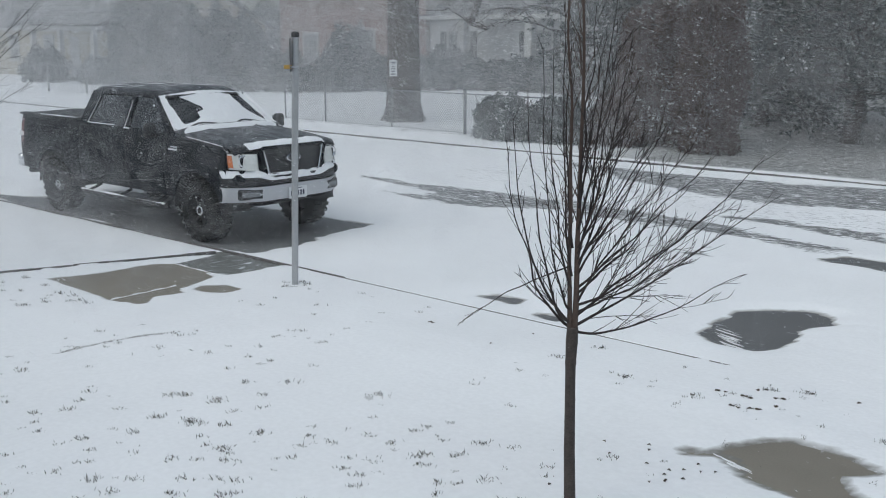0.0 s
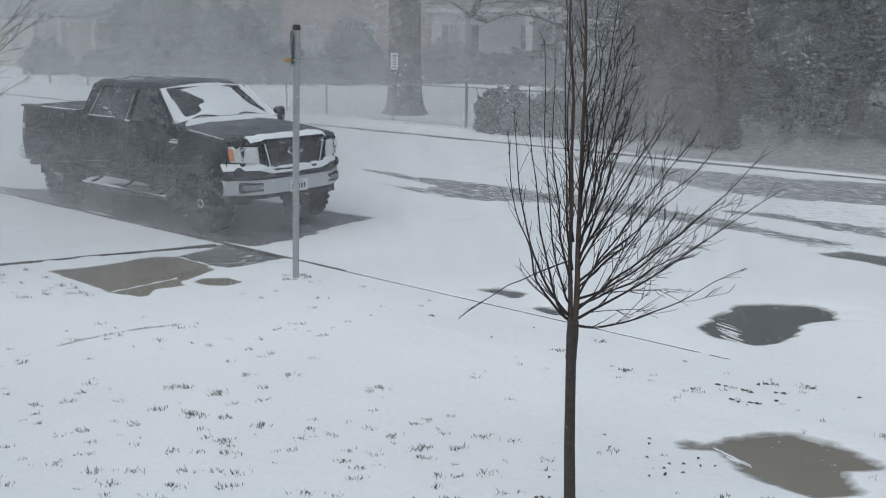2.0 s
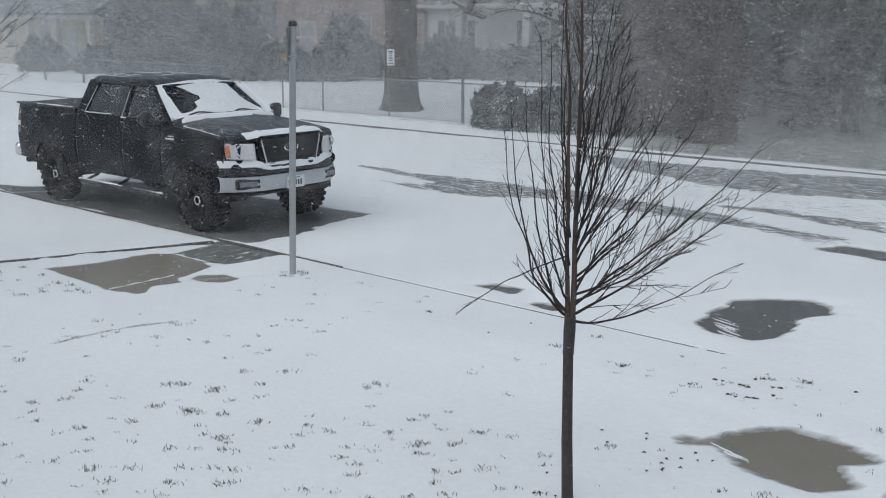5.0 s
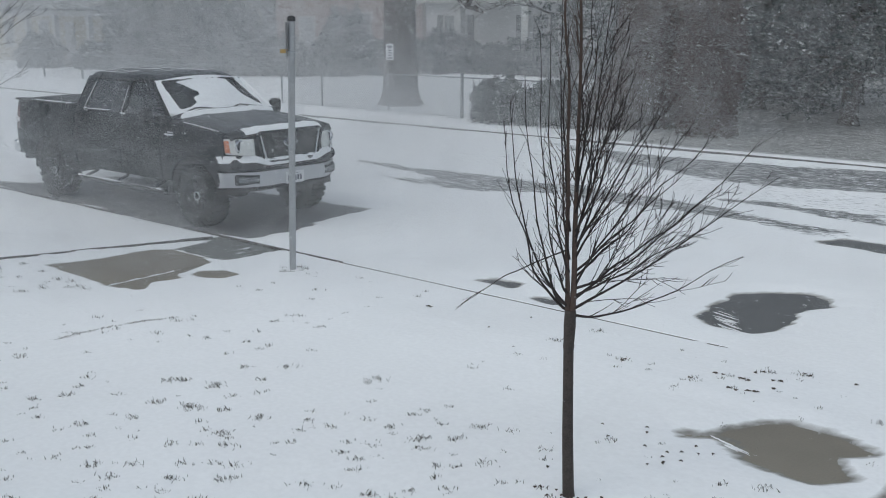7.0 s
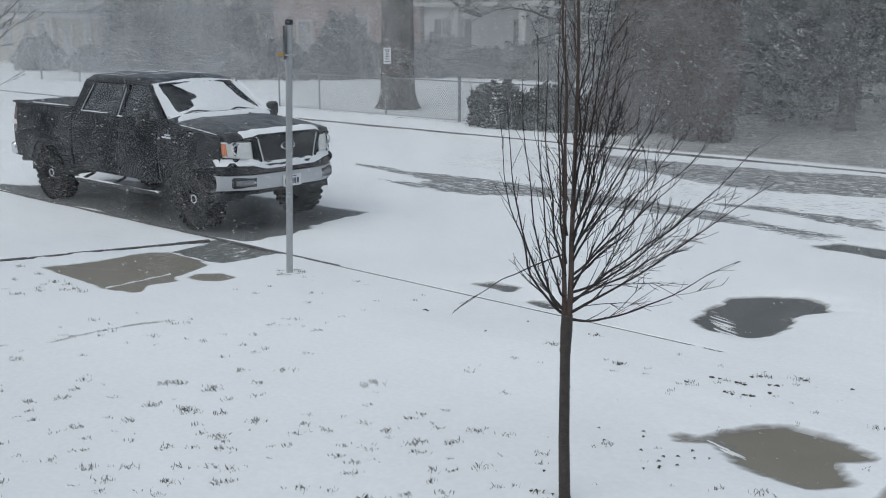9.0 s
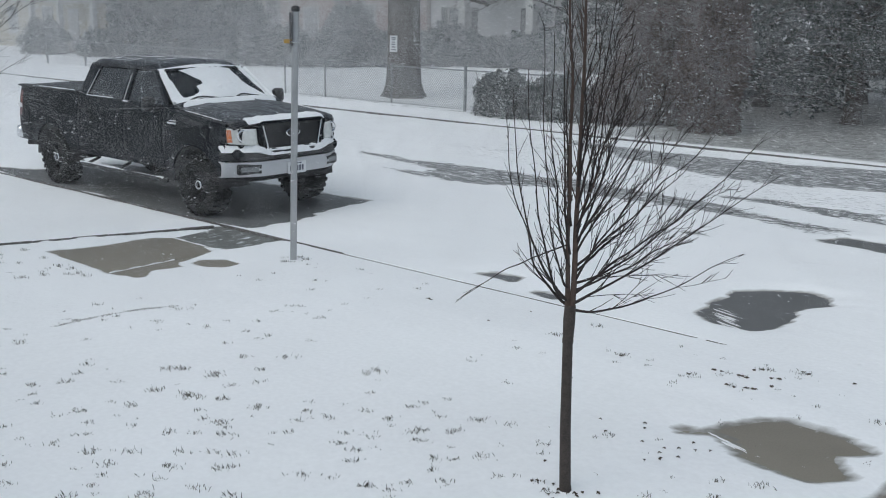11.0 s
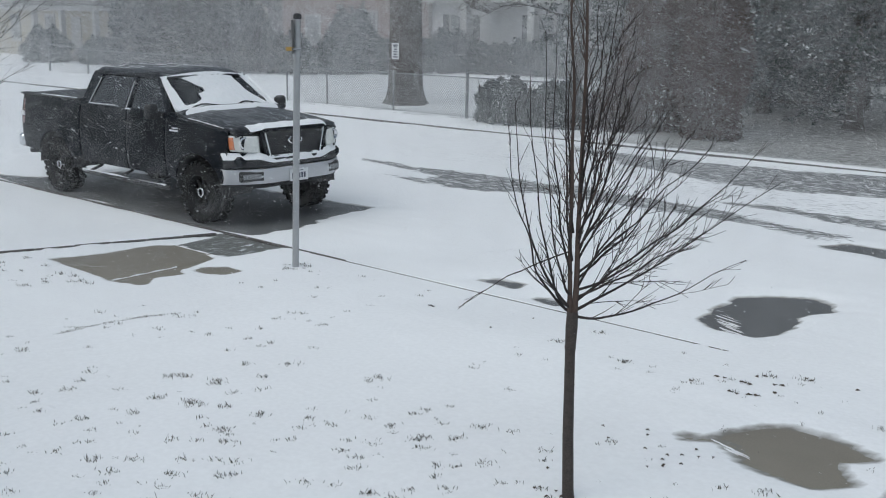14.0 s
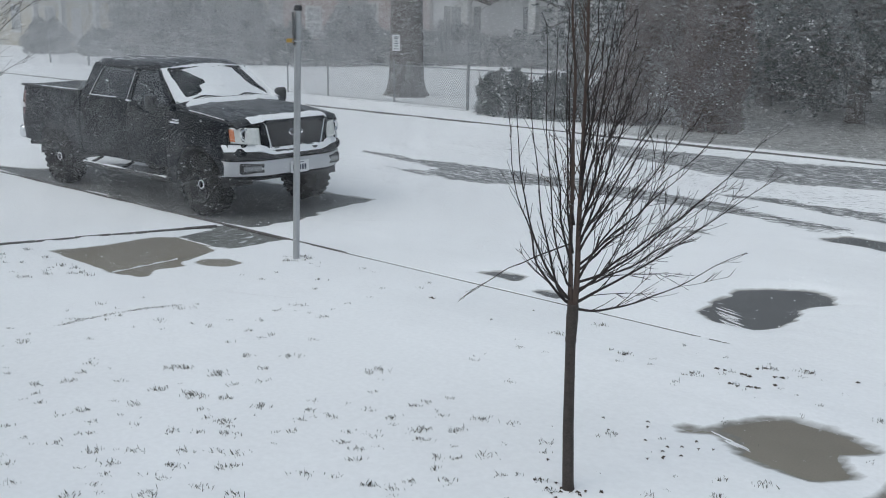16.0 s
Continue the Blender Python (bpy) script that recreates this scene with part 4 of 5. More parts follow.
def chain_fence():
    """Wire fence with tubular posts along the far lawn."""
    fence = holder("chain_link_fence", "galvanised chain-link fence with tubular posts", "fence")
    y0, h = 11.75, 1.17
    posts = (-13.2, -11.4, -8.7, -6.05, -3.2)
    for i, x in enumerate(posts):
        thick = 0.042 if x == -6.05 else 0.026
        tall = 0.45 if i == 0 else 0.06 if thick > 0.03 else 0
        post = Geo().tube([(x, y0, 0.0), (x, y0, h + tall)], thick, 10).done("post", GALV, fence, smooth=True)
        Geo().lathe([(thick + 0.004, h), (thick + 0.004, h + 0.03), (0.0, h + 0.055)], 10, pose(x, y0, max(0, tall - 0.01))).done("post_cap", GALV, post, smooth=True)
    Geo().tube([(posts[0], y0, h - 0.03), (posts[-1], y0, h - 0.03)], 0.017, 8).done("top_rail", GALV, fence, smooth=True)
    Geo().tube([(posts[0], y0, 0.14), (posts[-1], y0, 0.14)], 0.004, 5).done("bottom_wire", GALV, fence)
    g, s = Geo(), 0.075
    x, top = posts[0], h - 0.04
    while x < posts[-1]:
        for lean in (-1, 1):
            pts = [(x + lean * (z - 0.12) * 0.85, y0 + 0.006 * lean, z) for z in (0.12, top)]
            if posts[0] <= pts[1][0] <= posts[-1]:
                g.tube(pts, 0.0048, 3, cap=False)
        x += s
    g.done("wire_mesh", GALV, fence, "diamond wire mesh")
    # the neighbour's run of fence further up the street
    far = holder("wire_fence", "old wire fence with thin posts in front of a house", "fence")
    xs = (-32.3, -29.1, -25.9, -22.7, -19.5)
    for x in xs:
        Geo().tube([(x, 14.3, 0), (x, 14.3, 1.45 if x == xs[0] else 1.15)], 0.045, 8).done("post", GALV, far, smooth=True)
    Geo().tube([(xs[0], 14.3, 1.30), (xs[1], 14.3, 1.12), (xs[-1], 14.3, 1.10)], 0.025, 8).done("top_rail", GALV, far, smooth=True)
    g = Geo()
    for k in range(90):
        x = xs[0] + k * 0.15
        for lean in (-1, 1):
            if xs[0] <= x + lean * 0.9 <= xs[-1]:
                g.tube([(x, 14.3, 0.1), (x + lean * 0.9, 14.3, 1.1)], 0.004, 3, cap=False)
    g.done("wire_mesh", GALV, far)


sign_post()
chain_fence()

# ---- trees and shrubs ----
AHEAD, ASIDE = Vector((-0.654, 0.756, 0)), Vector((0.756, 0.654, 0))


def bough(g, rng, start, way, length, r0, level, curve_up=0.35, wob=0.10, twig=0.0, n=9):
    """One curved limb with side twigs, bending towards the light."""
    pts, radii, p, d = [Vector(start)], [r0], Vector(start), Vector(way).normalized()
    for i in range(n):
        d = (d + Vector((rng.gauss(0, wob), rng.gauss(0, wob), rng.gauss(0, wob))) * 0.5 + Vector((0, 0, curve_up / n))).normalized()
        p = p + d * (length / n)
        pts.append(p.copy())
        radii.append(r0 + (max(0.0011, r0 * 0.22) - r0) * (i + 1) / n)
    g.tube(pts, radii, 6 if r0 > 0.006 else 4)
    if level > 0:
        for k in range(int(3 + length * (3.2 if level > 1 else 4.0))):
            i = rng.randrange(2, n)
            base = pts[i].lerp(pts[i + 1], rng.random())
            dd = (pts[i + 1] - pts[i]).normalized()
            side = dd.cross(Vector((rng.gauss(0, 1), rng.gauss(0, 1), rng.gauss(0, 1)))).normalized()
            bough(g, rng, base, dd * rng.uniform(0.7, 1.2) + side * rng.uniform(0.35, 0.7), length * rng.uniform(0.16, 0.38), max(0.0018, radii[i] * 0.5), level - 1, 0.2, 0.12, n=5)
    return pts


# limbs of a young tree: height of the start over the fork, then reach and height of the bend and of the tip
LEFT_LIMBS = ((0.02, -0.28, 0.13, -0.38, 1.02), (0.04, -0.31, 0.30, -0.37, 1.16), (0.05, -0.20, 0.05, -0.27, 1.26), (0.12, -0.15, 0.12, -0.24, 1.50), (0.23, -0.14, 0.48, -0.17, 1.45),
              (0.30, -0.10, 0.60, -0.12, 1.70), (0.45, -0.08, 0.80, -0.08, 1.62), (0.35, -0.42, 0.22, -0.64, 0.05))
RIGHT_LIMBS = ((0.00, 0.16, -0.08, 0.86, 0.33), (0.03, 0.20, 0.12, 1.05, 0.74), (0.14, 0.31, 0.20, 0.94, 0.92), (0.23, 0.23, 0.44, 0.67, 0.93), (0.14, 0.12, 0.45, 0.53, 1.00), (0.30, 0.10, 0.50, 0.42, 1.10),
               (0.33, 0.13, 0.70, 0.30, 1.27), (0.39, 0.11, 0.85, 0.18, 1.38), (0.66, 0.05, 0.97, 0.11, 1.54), (0.69, 0.01, 1.12, 0.05, 1.68), (0.08, 0.31, 0.35, 0.76, 0.67), (0.45, 0.13, 0.68, 0.23, 1.07),
               (0.36, 0.20, 0.73, 0.37, 1.06), (0.20, 0.20, 0.38, 0.58, 0.78),
               (0.42, 0.16, 0.90, 0.24, 1.45), (0.55, 0.09, 0.95, 0.15, 1.75), (0.10, 0.24, 0.22, 0.66, 0.50))


def young_tree(name, at, seed, size, label):
    """A street tree just planted: slim trunk, twin leaders and limbs that rise like a vase, the longest blown out to one side."""
    rng = random.Random(seed)
    tree = holder(name, label, "tree", at=at)
    fork = 1.08 * size

    def spot(r, h):
        return ASIDE * r + Vector((0, 0, h))
    tr = Geo()
    tr.tube([spot(0, -0.1), spot(0, 0.0), spot(-0.006, 0.06), spot(-0.018, 0.40 * size), spot(-0.022, 0.66 * size), spot(-0.025, 0.88 * size), spot(-0.022, fork - 0.06), spot(-0.020, fork + 0.02)],
            [0.046, 0.037, 0.0325, 0.0305, 0.0285, 0.0280, 0.033, 0.030], 16)
    tr.lathe([(0.028, 0.885), (0.031, 0.895), (0.0305, 0.91), (0.028, 0.92)], 14, pose(-0.025 * ASIDE.x, -0.025 * ASIDE.y, 0))
    tr.done("trunk", BARK, tree, smooth=True)
    leaders = ((-0.01, -0.045, 0.45, -0.075, 1.85, 0.0150), (-0.01, 0.005, 0.60, -0.015, 2.05, 0.0185))
    for k, row in enumerate(leaders + LEFT_LIMBS + RIGHT_LIMBS):
        h0, rc, hc, r1, h1 = row[:5]
        lead, drooping = k < 2, r1 < -0.5
        sway = 0.02 if lead else rng.uniform(-0.30, 0.30) * (0.25 + min(0.3, abs(r1)))
        start = spot((-0.036 if k == 0 else -0.012) if lead else (-0.020 + (0.014 if r1 > 0 else -0.014)) if not drooping else -0.05, fork + h0 * size)
        bend = spot(rc * size, fork + hc * size) + AHEAD * sway * 0.5 * size
        tip = spot(r1 * size, fork + h1 * size) + AHEAD * sway * size
        long = (tip - start).length
        r0 = row[5] if lead else 0.0045 if drooping else (0.0086 if h0 < 0.1 else 0.0072) * (0.8 + 0.25 * min(1.2, long))
        pts, radii, n = [], [], 18
        for i in range(n + 1):
            t = i / n
            p = start * (1 - t) ** 2 + bend * 2 * t * (1 - t) + tip * t * t
            w = (0.024 if lead else 0.030) * math.sin(math.pi * min(1, t * 1.1) * 0.5) * size
            pts.append(p + Vector((noise.noise((t * 5, seed + k * 3.7, 1)), noise.noise((t * 5, k * 7.1, seed)), noise.noise((k * 5.3, t * 5, 4)))) * w)
            radii.append(r0 + ((0.0050 if lead else 0.0014) - r0) * t ** 0.8)
        limb = Geo().tube(pts, radii, 9 if lead else 7)
        for q in range(5 if drooping else 26 if lead else int(5 + 11 * long)):
            i = rng.randrange(2 if not lead else 5, n)
            base = pts[i].lerp(pts[i + 1], rng.random())
            dd = (pts[i + 1] - pts[i]).normalized()
            side = dd.cross(Vector((rng.gauss(0, 1), rng.gauss(0, 1), rng.gauss(0, 1)))).normalized()
            ln = rng.uniform(0.07, 0.48) * size * (1.15 - 0.8 * i / n) * (0.55 if r1 < 0 and not lead else 1)
            bough(limb, rng, base, dd + side * rng.uniform(0.3, 0.75) + Vector((0, 0, 0.12)) + ASIDE * (0.0 if r1 < 0 else 0.12), ln, max(0.0013, min(0.0032, radii[i] * 0.42)), 1 if ln > 0.22 else 0, 0.25, 0.12, n=6)
            if rng.random() < 0.5:
                # a bud on the limb
                limb.tube([base, base + side * 0.008 + dd * 0.006], [0.0026, 0.0010], 4)
        limb.done("limb" if not lead else "leader", TWIG if not lead else LIT_LEADER, tree, "bare red-brown limb with fine twigs" if not lead else "upright leading stem", smooth=True)
    return tree


def spray(g, rng, p, size, droop=0.0, blades=5):
    """A tuft of pointed leaf blades."""
    for k in range(blades):
        d = Vector((rng.gauss(0, 1), rng.gauss(0, 1), rng.gauss(0, 0.7) - droop)).normalized()
        s = d.cross(Vector((rng.gauss(0, 1), rng.gauss(0, 1), rng.gauss(0, 1)))).normalized() * size * rng.uniform(0.14, 0.28)
        q = p + d * size * rng.uniform(0.7, 1.3)
        mid = p.lerp(q, 0.5)
        g.add([p, mid + s, q, mid - s], [(0, 1, 2, 3)])


def shrub(name, at, size, mat, seed, count, leaf, label, group="", category="shrub"):
    """A bush: stems and a ragged crown of leaf tufts."""
    rng = random.Random(seed)
    ob = holder(name, label, category, group, at=at)
    for k in range(9):
        a = rng.uniform(0, 6.28)
        g = Geo().tube([(0.2 * size[0] * math.cos(a), 0.2 * size[1] * math.sin(a), 0), (0.6 * size[0] * math.cos(a), 0.6 * size[1] * math.sin(a), size[2] * 0.5),
                        (0.75 * size[0] * math.cos(a), 0.75 * size[1] * math.sin(a), size[2] * rng.uniform(0.7, 0.95))], [0.03, 0.02, 0.006], 5)
        g.done("stem", OLDBARK, ob)
    g = Geo()
    for k in range(count):
        a, b = rng.uniform(0, 6.283), rng.random()
        h = rng.random() ** 0.8
        belly = math.sqrt(max(0.05, 1 - (h * 1.02 - 0.25) ** 2 * 1.3)) if h > 0.2 else 0.92
        lump = 0.84 + 0.34 * noise.noise((math.cos(a) * 1.6 + seed, math.sin(a) * 1.6, h * 2.5))
        rad = belly * lump * (b ** 0.22)
        p = Vector((size[0] * rad * math.cos(a), size[1] * rad * math.sin(a), size[2] * h * (0.86 + 0.28 * noise.noise((math.cos(a) * 2 + seed, math.sin(a) * 2, 7)))))
        spray(g, rng, p, leaf * rng.uniform(0.7, 1.4))
    tagged(g.done("foliage", mat, ob, turn=False), kind="stuff")
    return ob


def conifer(name, at, radius, height, low, seed, count, label):
    """A broad evergreen: trunk, whorled drooping boughs and tufts of needles, with gaps."""
    rng = random.Random(seed)
    ob = holder(name, label, "tree", "evergreens across the street", at=at)
    Geo().tube([(0, 0, -0.1), (0, 0, 0.3), (0.05, 0, height * 0.5), (0, 0, height)], [0.34, 0.22, 0.16, 0.03], 12).done("trunk", OLDBARK, ob, smooth=True)
    limbs, g = Geo(), Geo()
    n = int(count / 60)
    for k in range(n):
        z = low + (height - low) * (k / n) ** 0.9
        a = k * 2.399 + rng.gauss(0, 0.2)
        reach = radius * (1.05 - 0.75 * (z - low) / (height - low)) * rng.uniform(0.65, 1.12)
        tip = Vector((math.cos(a) * reach, math.sin(a) * reach, z - reach * rng.uniform(0.08, 0.22)))
        start, mid = Vector((0, 0, z)), Vector((math.cos(a) * reach * 0.5, math.sin(a) * reach * 0.5, z + 0.05))
        limbs.tube([start, mid, tip], [0.05, 0.03, 0.008], 5)
        for j in range(60):
            t = rng.random() ** 0.65
            p = (start.lerp(mid, t * 2) if t < 0.5 else mid.lerp(tip, t * 2 - 1)) + Vector((rng.gauss(0, 0.28), rng.gauss(0, 0.28), rng.gauss(-0.10, 0.16))) * (0.5 + t)
            spray(g, rng, p, rng.uniform(0.08, 0.19), 0.5, 5)
    tagged(limbs.done("branchwork", OLDBARK, ob), kind="stuff")
    tagged(g.done("foliage", NEEDLE, ob, "dark needles flecked with snow", turn=False), kind="stuff")
    return ob


def old_tree():
    tree = holder("old_street_tree", "massive old street tree with a flared trunk behind the fence", "tree", at=(-10.05, 13.7, 0))
    rng = random.Random(11)
    g = Geo()
    n, rows = 36, []
    for z, r in ((-0.1, 0.70), (0.05, 0.62), (0.25, 0.50), (0.6, 0.45), (1.4, 0.425), (2.6, 0.41), (4.0, 0.40), (5.5, 0.42)):
        row = []
        for j in range(n + 1):
            a = 2 * math.pi * j / n
            rr = 1.13 * r * (1 + (0.10 if z < 0.4 else 0.04) * math.cos(a * 5 + 0.4) + 0.025 * noise.noise((math.cos(a) * 6, math.sin(a) * 6, z * 0.7)) + 0.02 * math.cos(a * 13))
            row.append((rr * math.cos(a), rr * math.sin(a), z))
        rows.append(row)
    g.sheet(rows)
    g.done("trunk", OLDBARK, tree, "thick furrowed grey-brown trunk", smooth=True)
    for z, a, b, rise, ln, r, up in ((5.2, -0.8, 0.1, 1.0, 6, 0.22, 0.3), (5.3, 0.6, 0.5, 1.2, 6, 0.22, 0.3), (5.0, 0.9, -0.2, 0.8, 5.5, 0.2, 0.2), (5.4, 0.0, -0.8, 1.2, 6, 0.2, 0.3), (5.3, 0, 0.9, 1.1, 5, 0.2, 0.3)):
        limb = Geo()
        bough(limb, rng, Vector((0, 0, z)), ASIDE * a + AHEAD * b + Vector((0, 0, rise)), ln, r, 2, up, 0.12)
        limb.done("limb", OLDBARK, tree, smooth=True)
    limb = Geo().tube([(1.85, 1.30, 3.79), (1.70, 1.30, 3.39), (1.47, 1.30, 2.94), (1.75, 1.30, 2.93), (2.11, 1.30, 2.80)], [0.09, 0.10, 0.11, 0.09, 0.05], 8)
    limb.tube([(1.31, 1.50, 2.99), (0.82, 1.50, 3.24), (0.48, 1.50, 3.41), (0.14, 1.50, 3.34), (-0.55, 1.50, 3.38)], [0.045, 0.035, 0.028, 0.02, 0.012], 6)
    for k in range(9):
        a = Vector((1.85, 1.3, 3.79)).lerp(Vector((1.47, 1.3, 2.94)), rng.random())
        bough(limb, rng, a, Vector((rng.gauss(0, 1), rng.gauss(0, 1), rng.gauss(-0.1, 0.8))), rng.uniform(0.5, 1.3), 0.016, 1, 0.1, 0.4)
    limb.done("pruned_limb", OLDBARK, tree, "crooked pruned limb hanging down", smooth=True)
    return tree


def tree_sign():
    """A small notice fixed to the old trunk."""
    at = Matrix.Translation((-9.97, 13.15, 1.67)) @ pose(0, 0, 0, 0, 0, 42)
    sign = holder("notice_sign", "small white notice with dark bars nailed to a tree trunk", "sign")
    sign.matrix_basis = at
    plate = Geo().box(-0.11, 0.11, -0.006, 0.006, -0.235, 0.235, 0.004).done("plate", WHITE, sign)
    for z, w in ((0.17, 0.07), (0.12, 0.05), (0.05, 0.04), (-0.02, 0.06), (-0.09, 0.05), (-0.17, 0.07)):
        Geo().box(-w, w, -0.009, -0.006, z - 0.016, z + 0.016).done("text_bar", INK, sign)


def hanging_limb_tree():
    """A bare tree between the old trunk and the pale house, its limbs reaching into view."""
    tree = holder("bare_yard_tree", "bare grey yard tree with crooked drooping limbs", "tree", at=(-7.2, 18.6, 0))
    rng = random.Random(23)
    Geo().tube([(0, 0, -0.1), (0, 0, 0.5), (0.1, 0, 2.0), (0.0, 0.1, 3.6), (0.1, 0.0, 6.0)], [0.22, 0.15, 0.13, 0.12, 0.06], 10).done("trunk", OLDBARK, tree, smooth=True)
    for z, a, b, rise, ln, r, up in ((2.6, -1.0, -0.2, 0.25, 3.4, 0.06, -0.35), (3.0, -0.9, 0.3, 0.5, 3.6, 0.07, -0.2), (3.3, 0.8, 0.2, 0.7, 3.0, 0.06, 0.1), (3.6, -0.5, -0.6, 0.8, 3.0, 0.06, 0.2), (3.9, 0.3, 0.6, 1.0, 3.0, 0.06, 0.2)):
        limb = Geo()
        bough(limb, rng, Vector((0.05, 0.05, z)), ASIDE * a + AHEAD * b + Vector((0, 0, rise)), ln, r, 2, up, 0.35)
        limb.done("limb", OLDBARK, tree, smooth=True)


def plant_all():
    young_tree("young_street_tree", (8.145, -4.37, STEP), 3, 1.0, "slim young bare street tree with upswept red-brown twigs")
    young_tree("young_street_tree", (0.02, -4.50, STEP), 8, 1.5, "slim young bare street tree beside the drive")
    old_tree()
    tree_sign()
    hanging_limb_tree()
    for i, (x, y, sx, sz, mat, lab) in enumerate(((-4.55, 11.4, 1.1, 1.22, NEEDLE, "low clipped evergreen hedge bush flecked with snow"),
                                                  (-3.0, 11.6, 1.05, 1.30, NEEDLE, "low clipped evergreen hedge bush flecked with snow"),
                                                  (-1.75, 12.0, 0.95, 1.30, BROWNLEAF, "low brown-leaved hedge bush flecked with snow"))):
        shrub("hedge_bush", (x, y, 0.05), (sx, 0.55, sz), mat, 30 + i, 3200, 0.055, lab, "hedge along the verge")
    shrub("brown_thicket", (0.62, 12.3, 0.0), (0.95, 0.8, 4.6), BROWNLEAF, 41, 9500, 0.075, "tall tangled brown thicket beside the lawn")
    shrub("brown_thicket", (-1.2, 12.9, 0.0), (1.35, 0.9, 3.7), BROWNLEAF, 42, 8000, 0.075, "tall tangled brown thicket beside the lawn")
    shrub("evergreen_bush", (-1.8, 21.6, 0.0), (1.9, 1.2, 1.7), NEEDLE, 45, 1500, 0.12, "low dark evergreen bush under the trees")
    for i, (x, y, r, h, low, c) in enumerate(((-4.9, 17.8, 3.2, 9.5, 1.9, 6600), (-1.2, 19.0, 3.2, 11, 0.45, 7200), (2.35, 16.2, 2.9, 10, 1.30, 7800), (5.6, 18.6, 3.4, 11, 1.5, 7200), (9.6, 17.0, 3.2, 10, 1.6, 4200), (0.5, 22, 4.5, 12, 0.5, 6600), (6, 24, 4.5, 12, 0.5, 4200), (3.2, 23.5, 4.0, 11, 0.4, 4800))):
        conifer("evergreen_tree", (x, y, 0), r, h, low, 60 + i, c, "broad dark evergreen tree with drooping boughs")


plant_all()

# ---- houses across the street ----
def house_window(house, x, y, z, w, h, shutters=False):
    """A sash window in a wall that faces -y."""
    fr = Geo()
    for a, b, c, d in ((-w / 2 - 0.09, -w / 2, -0.09, h + 0.09), (w / 2, w / 2 + 0.09, -0.09, h + 0.09), (-w / 2, w / 2, h, h + 0.09), (-w / 2, w / 2, -0.09, 0), (-w / 2, w / 2, h / 2 - 0.03, h / 2 + 0.03)):
        fr.box(x + a, x + b, y - 0.08, y + 0.02, z + c, z + d, 0.008)
    win = fr.done("window", TRIM, house, "white framed sash window")
    Geo().box(x - w / 2, x + w / 2, y - 0.02, y + 0.02, z, z + h / 2 - 0.03).done("pane", PANE, win)
    Geo().box(x - w / 2, x + w / 2, y - 0.03, y + 0.01, z + h / 2 + 0.03, z + h).done("pane", PANE, win)
    Geo().box(x - w / 2 - 0.15, x + w / 2 + 0.15, y - 0.16, y + 0.0, z - 0.15, z - 0.09, 0.01).done("sill", TRIM, win)
    if shutters:
        for s in (-1, 1):
            g = Geo()
            cx = x + s * (w / 2 + 0.32)
            g.box(cx - 0.2, cx + 0.2, y - 0.06, y + 0.0, z - 0.05, z + h + 0.05, 0.01)
            for k in range(10):
                g.box(cx - 0.16, cx + 0.16, y - 0.075, y - 0.06, z + k * h / 10, z + k * h / 10 + 0.06, 0.01)
            g.done("shutter", ROOF, house, "grey louvred shutter")


def siding(house, name, x0, x1, y, z0, z1, mat, holes=()):
    """Lapped boards on a wall that faces -y, cut round the windows."""
    g = Geo()
    z = z0
    while z < z1 - 0.01:
        top = min(z + 0.2, z1)
        cuts = sorted((a, b) for a, b, c, d in holes if c < top and d > z)
        x = x0
        for a, b in cuts + [(x1, x1)]:
            if a > x:
                g.add([(x, y - 0.03, z), (a, y - 0.03, z), (a, y - 0.005, top), (x, y - 0.005, top), (x, y, z), (a, y, z)], [(0, 1, 2, 3), (4, 5, 1, 0)])
            x = max(x, b)
        z = top
    return g.done(name, mat, house, thick=0.0)


def gable_roof(house, x0, x1, y0, y1, z, ridge, over=0.5, label="grey shingle roof streaked with snow"):
    """Ridge along x, shingle courses proud of one another."""
    g, ym, rows, n = Geo(), (y0 + y1) / 2, [], 14
    for k in range(n):
        a, b = k / n, (k + 1) / n
        for t, lift in ((a, 0.03), (b, 0.0)):
            rows.append((y0 - over + (ym - y0 + over) * t, z + (ridge - z) * t - 0.15 * (1 - t) + lift))
    back = [(2 * ym - p, q) for p, q in rows[::-1]]
    g.sheet([[(x, p, q) for x in (x0 - over, x1 + over)] for p, q in rows + back])
    roof = g.done("roof", ROOF, house, label, thick=0.12)
    Geo().box(x0 - over, x1 + over, y0 - over - 0.08, y0 - over, z - 0.27, z - 0.11, 0.02).done("gutter", TRIM, roof, "white gutter")
    return roof


def house_shell(house, x0, x1, y0, y1, h, ridge, mat, holes):
    """Walls with thickness: the front is built round its openings."""
    g = Geo()
    xs = [x0] + [v for a, b, c, d in sorted(holes) for v in (a, b)] + [x1]
    for i in range(0, len(xs) - 1, 2):
        g.box(xs[i], xs[i + 1], y0, y0 + 0.2, 0, h)
    for a, b, c, d in holes:
        g.box(a, b, y0, y0 + 0.2, 0, c)
        g.box(a, b, y0, y0 + 0.2, d, h)
    g.done("front_wall", mat, house)
    for x in (x0, x1 - 0.2):
        ym = (y0 + y1) / 2
        Geo().prism([(x, y0 + 0.2, 0), (x, y1, 0), (x, y1, h), (x, ym, ridge - 0.15), (x, y0 + 0.2, h)], (0, 0, 0), (0.2, 0, 0)).done("gable_wall", mat, house)
    Geo().box(x0 + 0.2, x1 - 0.2, y1 - 0.2, y1, 0, h).done("back_wall", mat, house)


